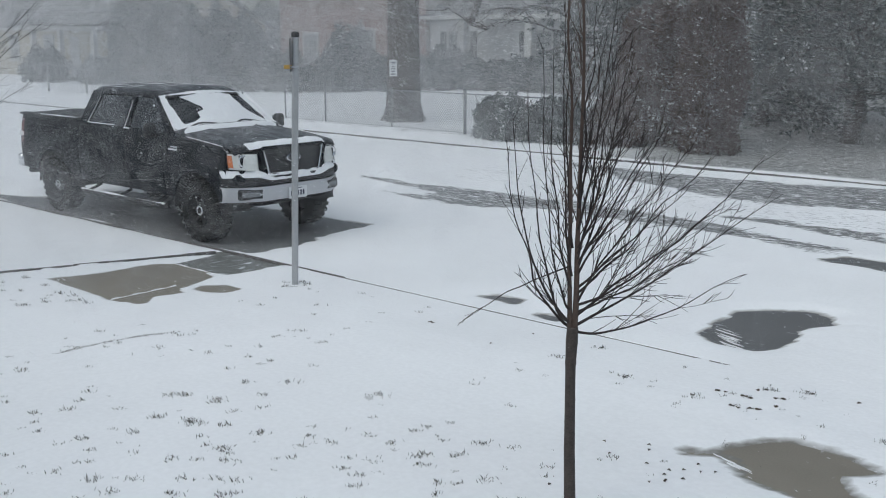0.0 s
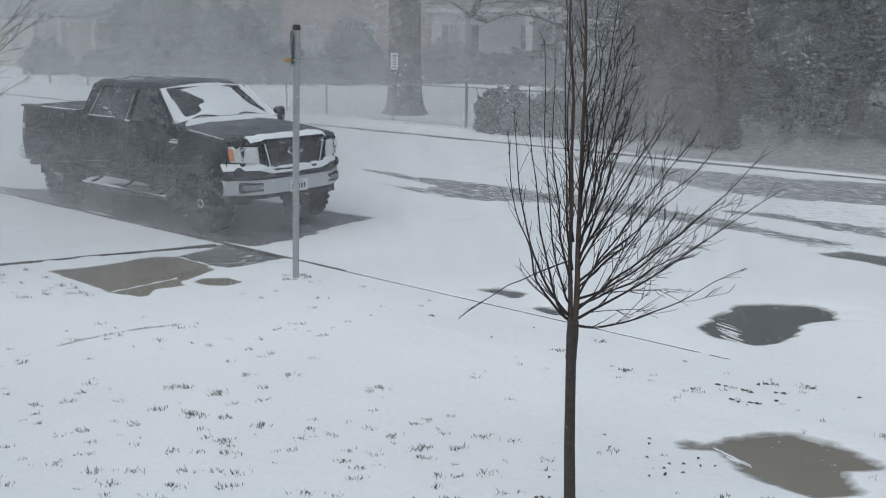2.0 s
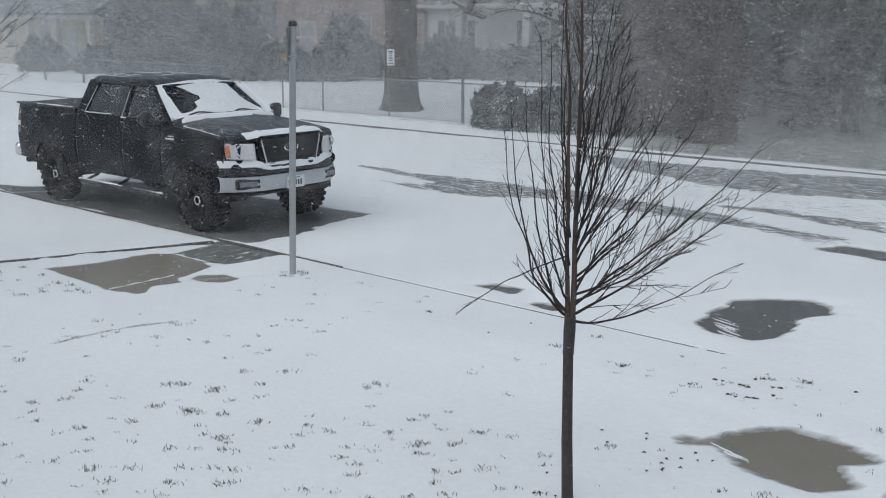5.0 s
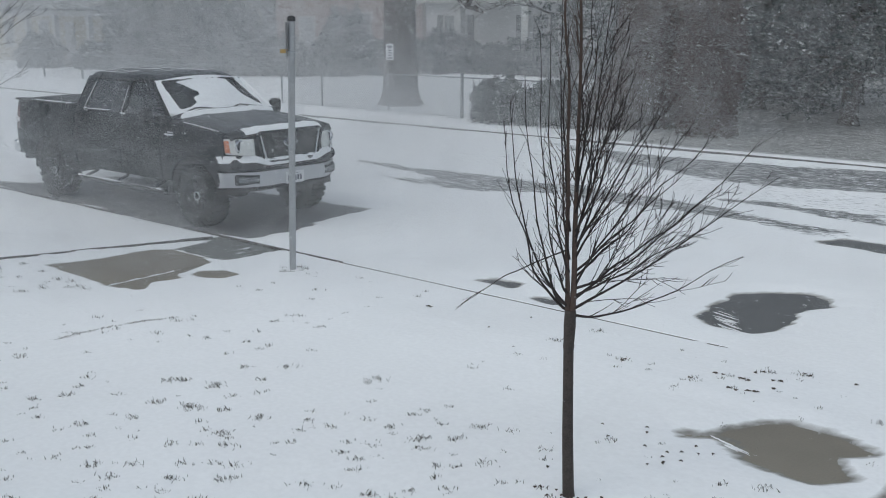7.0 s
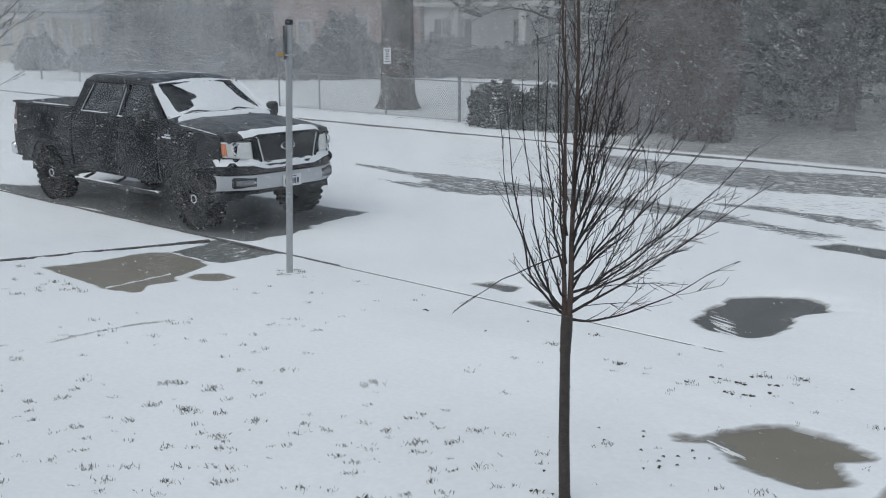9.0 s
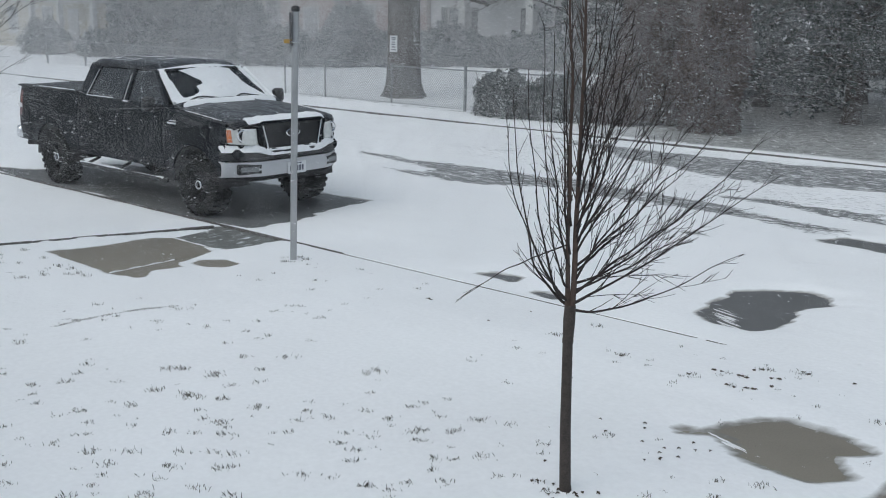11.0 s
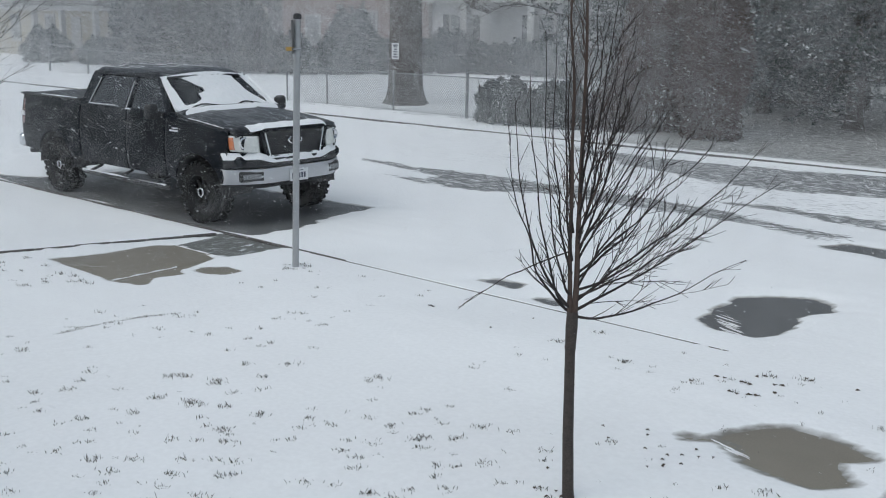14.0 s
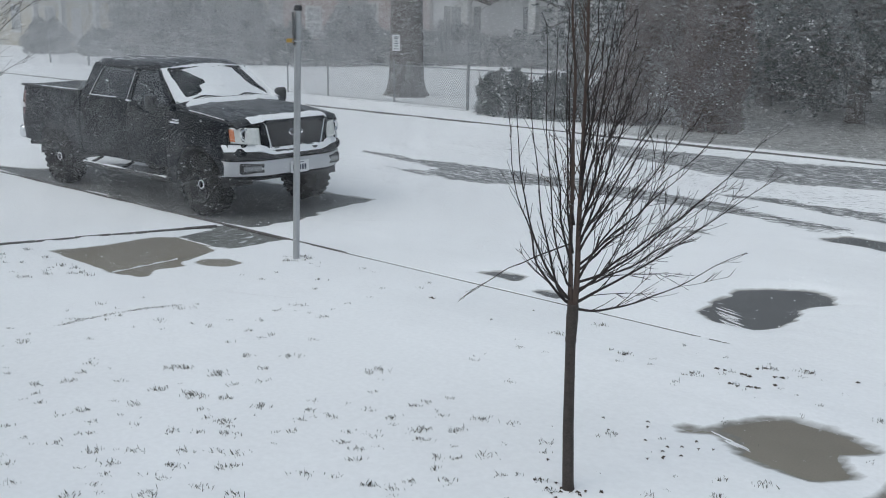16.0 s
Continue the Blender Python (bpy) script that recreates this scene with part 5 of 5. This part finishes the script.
def cream_house():
    house = holder("cream_house", "single-storey cream clapboard house with a white porch", "house")
    x0, x1, y0, y1, h = -62.0, -37.5, 22.0, 31.0, 3.0
    wins = [(-50.5, 1.05, 1.0, 1.4), (-46.3, 1.05, 1.0, 1.4), (-56.5, 1.05, 1.0, 1.4)]
    holes = [(x - w / 2, x + w / 2, z, z + t) for x, z, w, t in wins]
    house_shell(house, x0, x1, y0, y1, h, 5.6, BEIGE, holes)
    siding(house, "siding", x0, x1, y0, 0.3, h, BEIGE, holes)
    for x, z, w, t in wins:
        house_window(house, x, y0, z, w, t)
    gable_roof(house, x0, x1, y0, y1, h, 5.6)
    # porch with posts
    for x in (-44.6, -41.6, -38.2):
        Geo().box(x - 0.14, x + 0.14, 20.0, 20.28, 0.3, 2.9, 0.02).done("porch_post", TRIM, house, "white porch post")
    Geo().box(-45.0, -37.6, 19.9, 22.0, 0.0, 0.3, 0.02).done("porch_floor", CONCRETE, house)
    Geo().box(-45.0, -37.6, 19.9, 20.3, 2.78, 3.0, 0.02).done("porch_beam", TRIM, house)
    g = Geo()
    g.sheet([[(x, 19.6 + 2.4 * (k // 2 + k % 2) / 6, 3.05 + 0.9 * (k // 2 + k % 2) / 6 - 0.03 * (k % 2)) for x in (-45.3, -37.3)] for k in range(12)])
    g.done("porch_roof", ROOF, house, "low porch roof streaked with snow", thick=0.1)
    Geo().box(-43.9, -42.9, 21.93, 21.99, 0.3, 2.4, 0.01).done("door", TRIM, house, "white front door")


def brick_house():
    house = holder("brick_house", "red brick house with a pale clapboard wing", "house")
    x0, xm, x1, y0, y1, h = -35.0, -23.8, -9.0, 30.0, 39.5, 5.2
    wins = [(-32.4, 1.1, 1.1, 1.5), (-28.0, 1.3, 1.1, 1.5)]
    holes = [(x - w / 2, x + w / 2, z, z + t) for x, z, w, t in wins]
    house_shell(house, x0, xm, y0, y1, h, 8.0, MORTAR, holes)
    for x, z, w, t in wins:
        house_window(house, x, y0, z, w, t)
    g, row, z = Geo(), 0, 0.1
    while z < h - 0.08:
        x = x0 + (0.11 if row % 2 else 0)
        while x < xm - 0.1:
            if not any(a - 0.12 < x + 0.1 < b + 0.12 and c - 0.12 < z + 0.03 < d + 0.12 for a, b, c, d in holes):
                g.add([(x, y0 - 0.012, z), (x + 0.21, y0 - 0.012, z), (x + 0.21, y0 - 0.012, z + 0.065), (x, y0 - 0.012, z + 0.065), (x, y0, z + 0.065), (x + 0.21, y0, z + 0.065)], [(0, 1, 2, 3), (3, 2, 5, 4)])
            x += 0.22
        z += 0.075
        row += 1
    tagged(g.done("brickwork", BRICK, house, turn=False), kind="stuff")
    gable_roof(house, x0, xm, y0, y1, h, 8.0)
    wins = [(-21.9, 1.2, 1.3, 1.5), (-17.0, 1.2, 1.3, 1.5), (-12.5, 1.2, 1.3, 1.5)]
    holes = [(x - w / 2, x + w / 2, z, z + t) for x, z, w, t in wins]
    house_shell(house, xm, x1, y0 + 0.3, y1 - 0.5, 3.6, 6.0, PALE, holes)
    siding(house, "siding", xm, x1, y0 + 0.3, 0.3, 3.6, PALE, holes)
    for x, z, w, t in wins:
        house_window(house, x, y0 + 0.3, z, w, t, True)
    gable_roof(house, xm, x1, y0 + 0.3, y1 - 0.5, 3.6, 6.0)
    for x in (-20.3, -16.4, -9.6):
        Geo().box(x - 0.2, x + 0.2, y0 - 1.5, y0 - 1.1, 0.2, 3.3, 0.03).done("column", TRIM, house, "white porch column")
    Geo().box(-20.8, -9.2, y0 - 1.6, y0 + 0.3, 0.0, 0.2, 0.02).done("porch_floor", CONCRETE, house)
    Geo().box(-20.8, -9.2, y0 - 1.65, y0 + 0.3, 3.3, 3.5, 0.02).done("porch_roof", TRIM, house)
    Geo().tube([(-25.6, y0 - 0.06, 0.1), (-25.6, y0 - 0.06, h - 0.3)], 0.05, 8).done("downpipe", TRIM, house, "white downpipe", smooth=True)


cream_house()
brick_house()


def unseen_shade_house():
    """A plain house front added unseen behind the camera to shade the near lawn."""
    house = holder("unseen_shade_house", "unseen pale clapboard house front added to shade the lawn", "house")
    wall = Geo().box(-6, 24, -11.4, -11.2, 0.0, 4.0).done("front_wall", PALE, house)
    g = Geo()
    for k in range(18):
        g.prism([(-6, -11.20, 0.3 + k * 0.2), (-6, -11.17, 0.3 + k * 0.2), (-6, -11.195, 0.5 + k * 0.2)], (0, 0, 0), (30, 0, 0))
    g.done("siding", PALE, wall)
    Geo().box(-6.5, 24.5, -11.5, -10.9, 4.0, 4.15, 0.02).done("eaves", TRIM, house, "white eaves board")


unseen_shade_house()

SG, SN, LOW = "tall loose grey-green yard bush", "rounded bush clotted with snow", "low grey-green hedge bush"
for i, (x, y, sx, sy, sz, mat, name, lab) in enumerate((
        (-41.6, 35.0, 2.6, 2.0, 5.2, SHRUB, "yard_bush", SG), (-40.2, 18.4, 1.5, 1.2, 2.0, SHRUB, "yard_bush", "rounded grey-green yard bush"), (-36.5, 19.4, 1.6, 1.2, 1.5, SHRUB, "yard_bush", LOW),
        (-34.4, 20.2, 2.0, 1.4, 4.9, SHRUB, "yard_bush", SG), (-31.8, 20.6, 2.1, 1.4, 4.6, SHRUB, "yard_bush", SG), (-29.0, 20.4, 2.1, 1.4, 4.0, SHRUB, "yard_bush", SG),
        (-26.4, 20.2, 2.0, 1.3, 3.8, SHRUB, "yard_bush", SG), (-24.2, 21.4, 1.6, 1.2, 1.9, SHRUB, "hedge_bush", LOW), (-22.9, 22.9, 1.6, 1.2, 1.8, SHRUB, "hedge_bush", LOW),
        (-24.4, 25.2, 1.7, 1.4, 3.1, SNOWSHRUB, "snowy_bush", SN), (-21.8, 24.8, 1.6, 1.2, 1.7, SHRUB, "hedge_bush", LOW), (-20.8, 27.0, 1.6, 1.2, 1.7, SHRUB, "hedge_bush", LOW),
        (-20.9, 28.6, 1.9, 1.2, 2.1, SNOWSHRUB, "snowy_bush", SN), (-18.6, 28.4, 1.7, 1.2, 1.6, SHRUB, "hedge_bush", LOW), (-16.4, 28.6, 1.7, 1.2, 1.7, SHRUB, "hedge_bush", LOW),
        (-14.0, 28.3, 1.7, 1.2, 1.7, SNOWSHRUB, "snowy_bush", SN), (-11.4, 28.0, 1.7, 1.2, 1.6, SHRUB, "hedge_bush", LOW))):
    shrub(name, (x, y, 0.03), (sx, sy, sz), mat, 80 + i, int(500 + 620 * sz), 0.15, lab, "bushes before the houses")

# ---- grass and leaf litter on the lawn ----
def grass_tufts():
    rng = random.Random(5)
    # tufts over the middle of the lawn, its near part, and beside the walk
    clumps = (((4.52, -5.59), (4.62, -5.41), (5.24, -5.09), (5.49, -4.97), (5.50, -5.00), (5.18, -5.65), (5.16, -5.77), (5.36, -5.35), (5.28, -4.60), (5.30, -4.65), (4.93, -4.77), (5.55, -4.68), (5.45, -4.33), (5.62, -4.51), (5.71, -4.88), (6.01, -4.81), (6.17, -4.50), (6.35, -4.76), (6.45, -4.61), (6.02, -5.12), (5.91, -5.44), (6.02, -5.33), (6.18, -5.21), (6.45, -4.91), (6.75, -4.35), (6.74, -4.00), (6.80, -3.81), (7.17, -3.96), (7.38, -3.87), (7.93, -3.58), (6.09, -3.78), (5.38, -4.03), (5.13, -4.23)),
              ((5.81, -5.92), (5.99, -5.75), (6.20, -5.54), (6.32, -5.42), (6.43, -5.36), (6.03, -5.94), (6.31, -5.71), (6.55, -5.49), (6.93, -4.82), (7.02, -4.93), (6.14, -6.02), (6.40, -5.84), (6.19, -6.14), (5.85, -6.45), (6.64, -5.75), (7.08, -5.15), (6.92, -5.25), (7.30, -5.09), (6.21, -6.28), (6.50, -6.00), (6.84, -5.68), (7.44, -4.92), (7.60, -4.76), (7.54, -4.37), (7.78, -4.09), (7.02, -4.34), (4.68, -5.68), (5.00, -4.70)),
              ((8.34, -1.50), (8.07, -1.95), (8.12, -1.64), (9.10, -2.16), (7.17, -2.19), (7.37, -1.56), (8.10, -2.21), (7.78, -2.20), (8.93, -3.59), (8.72, -3.69), (6.58, -1.59), (6.51, -2.12)))
    spots = [(x, y, rng.uniform(0.25, 0.7)) for group in clumps for x, y in group]
    for k in range(430):
        x, y = rng.uniform(3.0, 9.2), rng.uniform(-6.6, -1.5)
        if fbm(np.array([x * 0.9]), np.array([y * 0.9]), 2, 21)[0] + (0.14 if y < -3.6 else -0.12) > 0.5:
            spots.append((x, y, rng.uniform(0.06, 0.36)))
    # the buried edge of a bed, and rough grass beside the drive
    for k in range(95):
        t = rng.random()
        spots.append((3.36 + 0.22 * t + -0.286 * t * (1 - t) + rng.gauss(0, 0.008), -4.80 + 1.05 * t, rng.uniform(0.02, 0.13)))
    for k in range(26):
        spots.append((rng.uniform(0.2, 2.0), rng.uniform(-4.3, -3.55), rng.uniform(0.15, 0.6)))
    for k in range(42):
        spots.append((rng.uniform(6.3, 9.4), rng.uniform(-3.5, -1.5), rng.uniform(0.03, 0.28)))
    for k in range(12):
        a = rng.uniform(0, 6.28)
        spots.append((2.86 + 0.14 * math.cos(a), -1.80 + 0.14 * math.sin(a), rng.uniform(0.15, 0.4)))
    for k in range(60):
        spots.append((rng.uniform(-12.5, -5.5), 11.45 + rng.gauss(0, 0.12), rng.uniform(0.1, 0.5)))
    g = Geo()
    levels = snow_level(np.array([p[0] for p in spots]), np.array([p[1] for p in spots]))
    for (x, y, s), level in zip(spots, levels.tolist()):
        for b in range(int(3 + 40 * s)):
            sx, sy = rng.gauss(0, 0.010 + 0.042 * s), rng.gauss(0, 0.008 + 0.022 * s)
            bx, by = x + ASIDE.x * sx + AHEAD.x * sy, y + ASIDE.y * sx + AHEAD.y * sy
            h, a, lean = rng.uniform(0.014, 0.046) * (0.45 + 0.55 * min(1, s * 2.5)), rng.uniform(0, 6.28), rng.uniform(0.1, 0.8)
            d = Vector((math.cos(a) * lean, math.sin(a) * lean, 1)).normalized()
            wv = Vector((-math.sin(a), math.cos(a), 0)) * rng.uniform(0.0013, 0.0030)
            p = Vector((bx, by, level - 0.006))
            g.add([p - wv, p + wv, p + d * h * 0.6 + wv * 0.7, p + d * h + Vector((d.x, d.y, -0.4)) * h * 0.25, p + d * h * 0.6 - wv * 0.7], [(0, 1, 2, 3, 4)])
    tagged(g.done("grass", GRASS, turn=False), "dry grass tips poking through the snow", "grass", kind="stuff")


def dead_leaf(x, y, size, turn, z=STEP + 0.030):
    """A curled dead leaf with a stalk."""
    g = Geo()
    rows = []
    for i in range(7):
        t = i / 6
        half = 0.42 * math.sin(math.pi * min(1, t * 1.05 + 0.03)) * (1 + 0.25 * math.sin(t * 14))
        rows.append([((t - 0.5) * size, s * half * size, (0.18 * s * s + 0.12 * math.sin(t * 5)) * size + 0.012) for s in (-1, -0.5, 0, 0.5, 1)])
    g.sheet(rows)
    g.tube([(-0.5 * size, 0, 0.012), (-0.8 * size, 0.02 * size, 0.004)], 0.0018, 4)
    ob = g.done("fallen_leaf", LEAF, smooth=True, thick=0.0015)
    ob.matrix_basis = pose(x, y, z, 0, 0, turn)
    return tagged(ob, "curled dark dead leaf lying on the snow", "leaf", "fallen leaves on the lawn")


grass_tufts()
BIG_LITTER = ((7.84, -1.97), (7.90, -1.95), (8.05, -1.94), (8.10, -1.96), (8.03, -1.95), (8.07, -2.22), (8.13, -2.23), (8.19, -2.19), (8.24, -2.17), (8.05, -1.72), (8.09, -1.65), (8.32, -1.44), (8.37, -1.48), (8.23, -1.82), (8.28, -1.79), (7.75, -2.20), (7.17, -2.19), (8.70, -1.44), (8.31, -2.01), (5.02, -2.02), (5.05, -2.02))
level = snow_level(np.array([p[0] for p in BIG_LITTER]), np.array([p[1] for p in BIG_LITTER])).tolist()
first = dead_leaf(*BIG_LITTER[0], 0.034, 20, level[0] - 0.012)
for i in range(1, len(BIG_LITTER)):
    copy_thing(first, pose(*BIG_LITTER[i], level[i] - 0.012, 8 * math.sin(i * 3.1), 10 * math.cos(i * 1.7), i * 77))
LITTER = ((7.85, -1.96), (8.09, -1.97), (8.21, -2.18), (8.26, -2.16), (8.08, -1.66), (8.27, -1.80), (5.00, -2.03), (7.17, -2.15), (5.87, -2.21), (5.91, -1.65), (8.29, -3.58), (8.27, -3.73), (8.40, -3.56),
          (8.33, -3.64), (8.24, -4.40), (8.30, -4.28), (8.22, -4.50), (8.05, -4.45), (8.34, -4.42))
scatter = random.Random(17)
LITTER += tuple((8.14 + scatter.gauss(0, 0.10), -4.36 + scatter.gauss(0, 0.10)) for k in range(14)) + tuple((8.21 + scatter.gauss(0, 0.14), -3.45 + scatter.gauss(0, 0.10)) for k in range(11))
level = snow_level(np.array([p[0] for p in LITTER]), np.array([p[1] for p in LITTER])).tolist()
first = dead_leaf(*LITTER[0], 0.020, 20, level[0] - 0.008)
for i in range(1, len(LITTER)):
    copy_thing(first, pose(*LITTER[i], level[i] - 0.008, 0, 0, i * 77))

# ---- snow in the air: loose flakes, and a haze of fine snow built from thin threads ----
WIND = ASIDE * 0.28 + Vector((0, 0, -0.10))
STREET_WIND = ASIDE * 0.9 + Vector((0, 0, -0.22))
HAZE_WIND = ASIDE * 4.0 + Vector((0, 0, -0.01))


def loose_mesh(name, verts, faces, mat, label):
    me = bpy.data.meshes.new(name)
    me.vertices.add(len(verts))
    me.vertices.foreach_set("co", verts.ravel().astype(np.float32))
    me.loops.add(faces.size)
    me.loops.foreach_set("vertex_index", faces.ravel().astype(np.int32))
    me.polygons.add(len(faces))
    me.polygons.foreach_set("loop_start", np.arange(0, faces.size, faces.shape[1], dtype=np.int32))
    me.update(calc_edges=True)
    me.materials.append(mat)
    return tagged(new(name, me), label, "snow", kind="stuff")


def beside(d, u, z):
    """Places d metres out over the street, u along the wind and z up."""
    return np.stack([EYE[0] + AHEAD.x * d + ASIDE.x * u, EYE[1] + AHEAD.y * d + ASIDE.y * u, z], 1)


def flakes(name, near, far, count, small, large, seed, top, wind, label):
    """Loose flakes, each a small bent plate, in clumps along the wind."""
    rng = np.random.default_rng(seed)
    d = near + (far - near) * rng.random(count * 3) ** 0.8
    half, run = 0.46 * d + 0.8, wind.dot(ASIDE) * 16
    u = -half - run + (2 * half + run) * rng.random(count * 3)
    keep = rng.random(count * 3) < np.clip(fbm(u * 0.30 + d * 0.5, d * 0.30, 3, seed) * 1.9 - 0.35, 0.1, 1)
    d, u = d[keep][:count], u[keep][:count]
    n = len(d)
    c = beside(d, u, 0.12 + (top - wind.z * 16) * rng.random(n))
    r = small + (large - small) * rng.random(n) ** 2
    shape, faces = np.array(((1, 0, 0), (0.1, 0.8, 0.12), (-0.9, -0.1, 0), (0, -0.8, 0.12))), np.array(((0, 1, 2), (0, 2, 3)))
    q = rng.normal(size=(n, 4))
    q /= np.linalg.norm(q, axis=1)[:, None]
    w, x, y, s = q.T
    rot = np.stack([np.stack([1 - 2 * (y * y + s * s), 2 * (x * y - s * w), 2 * (x * s + y * w)], -1), np.stack([2 * (x * y + s * w), 1 - 2 * (x * x + s * s), 2 * (y * s - x * w)], -1),
                    np.stack([2 * (x * s - y * w), 2 * (y * s + x * w), 1 - 2 * (x * x + y * y)], -1)], 1)
    v = c[:, None, :] + np.einsum("nij,kj->nki", rot, shape) * r[:, None, None]
    k = (np.arange(n)[:, None, None] * 4 + faces[None]).reshape(-1, 3)
    return loose_mesh(name, v.reshape(-1, 3), k, FLAKE, label)


def wisps(name, d, u, z, length, width, seed, label):
    """Hair-thin upright threads of fine snow; motion blur smears them into haze."""
    rng = np.random.default_rng(seed)
    n = len(d)
    c = beside(d, u, z)
    lean = rng.normal(0, 0.55, (n, 1))
    along = np.array(ASIDE)[None] * np.sin(lean) + np.array((0, 0, 1.0))[None] * np.cos(lean) + np.array(AHEAD)[None] * rng.normal(0, 0.3, (n, 1))
    along /= np.linalg.norm(along, axis=1)[:, None]
    over = np.cross(along, rng.normal(size=(n, 3)))
    over /= np.linalg.norm(over, axis=1)[:, None]
    a, b = along * (length * rng.uniform(0.5, 1.5, (n, 1)) / 2), over * (width * rng.uniform(0.6, 1.4, (n, 1)) / 2)
    v = np.stack([c - a - b, c - a + b, c + a], 1).reshape(-1, 3)
    v[:, 2] = np.maximum(v[:, 2], 0.03)
    return loose_mesh(name, v, np.arange(n * 3).reshape(-1, 3), FINE, label)


def street_haze():
    """Snow smoke all down the street, thicker low down and in slow clumps."""
    rng = np.random.default_rng(1)
    count = 800000
    d = 7.5 + 57 * rng.random(count) ** 0.80
    half, run = 0.47 * d + 1.5, HAZE_WIND.dot(ASIDE) * 16
    u = -half - run + (2 * half + run) * rng.random(count)
    z = 0.1 + 5.4 * rng.random(count) ** 1.12
    keep = rng.random(count) < np.clip(fbm(u * 0.22 + 40, d * 0.22, 3, 9) * 1.7 - 0.25, 0.2, 1)
    return wisps("blowing_snow", d[keep], u[keep], z[keep], 1.2, 0.0029, 2, "smoke of fine snow blowing down the street")


def gust(count, near, far, spread, top, seed):
    """One puff of snow smoke, blown past."""
    rng = np.random.default_rng(seed)
    d, u = near + (far - near) * rng.random(count), rng.normal(0, spread, count)
    z = 0.04 + np.minimum(rng.exponential(top * 0.5, count), top * 1.6)
    keep = rng.random(count) < np.clip(fbm(u * 0.35 + 20, z * 0.9 + d * 0.3, 3, seed) * 2.2 - 0.55, 0.08, 1)
    return wisps("snow_gust", d[keep], u[keep], z[keep], 1.0, 0.0033, seed + 1, "gust of fine snow sweeping over street and truck")


DRIFTS = ((street_haze(), HAZE_WIND, 0.0),
          (flakes("falling_snow", 7.5, 15, 22000, 0.0042, 0.0098, 2, 3.6, WIND, "snowflakes falling over lawn and truck"), WIND, 0.0),
          (flakes("driving_snow", 14, 27, 76000, 0.006, 0.018, 4, 4.6, STREET_WIND, "driving snowflakes over the street"), STREET_WIND, 0.0),
          (flakes("near_flakes", 2.0, 7, 7000, 0.0022, 0.0055, 3, 5.0, WIND, "stray snowflakes drifting past"), WIND, 0.0),
          (gust(26000, 9, 24, 4.5, 3.2, 11), ASIDE * 4.0, 2.0),
          (gust(48000, 10, 26, 4.0, 3.6, 12), ASIDE * 9.0, 2.75),
          (gust(46000, 9, 26, 4.2, 3.2, 13), ASIDE * 8.0, 7.45))


def motions():
    for drift, wind, crossing in DRIFTS:
        walk(drift, [(t, Matrix.Translation(wind * (t - crossing))) for t in np.arange(0, 16.5, 1.0).tolist()])


motions()
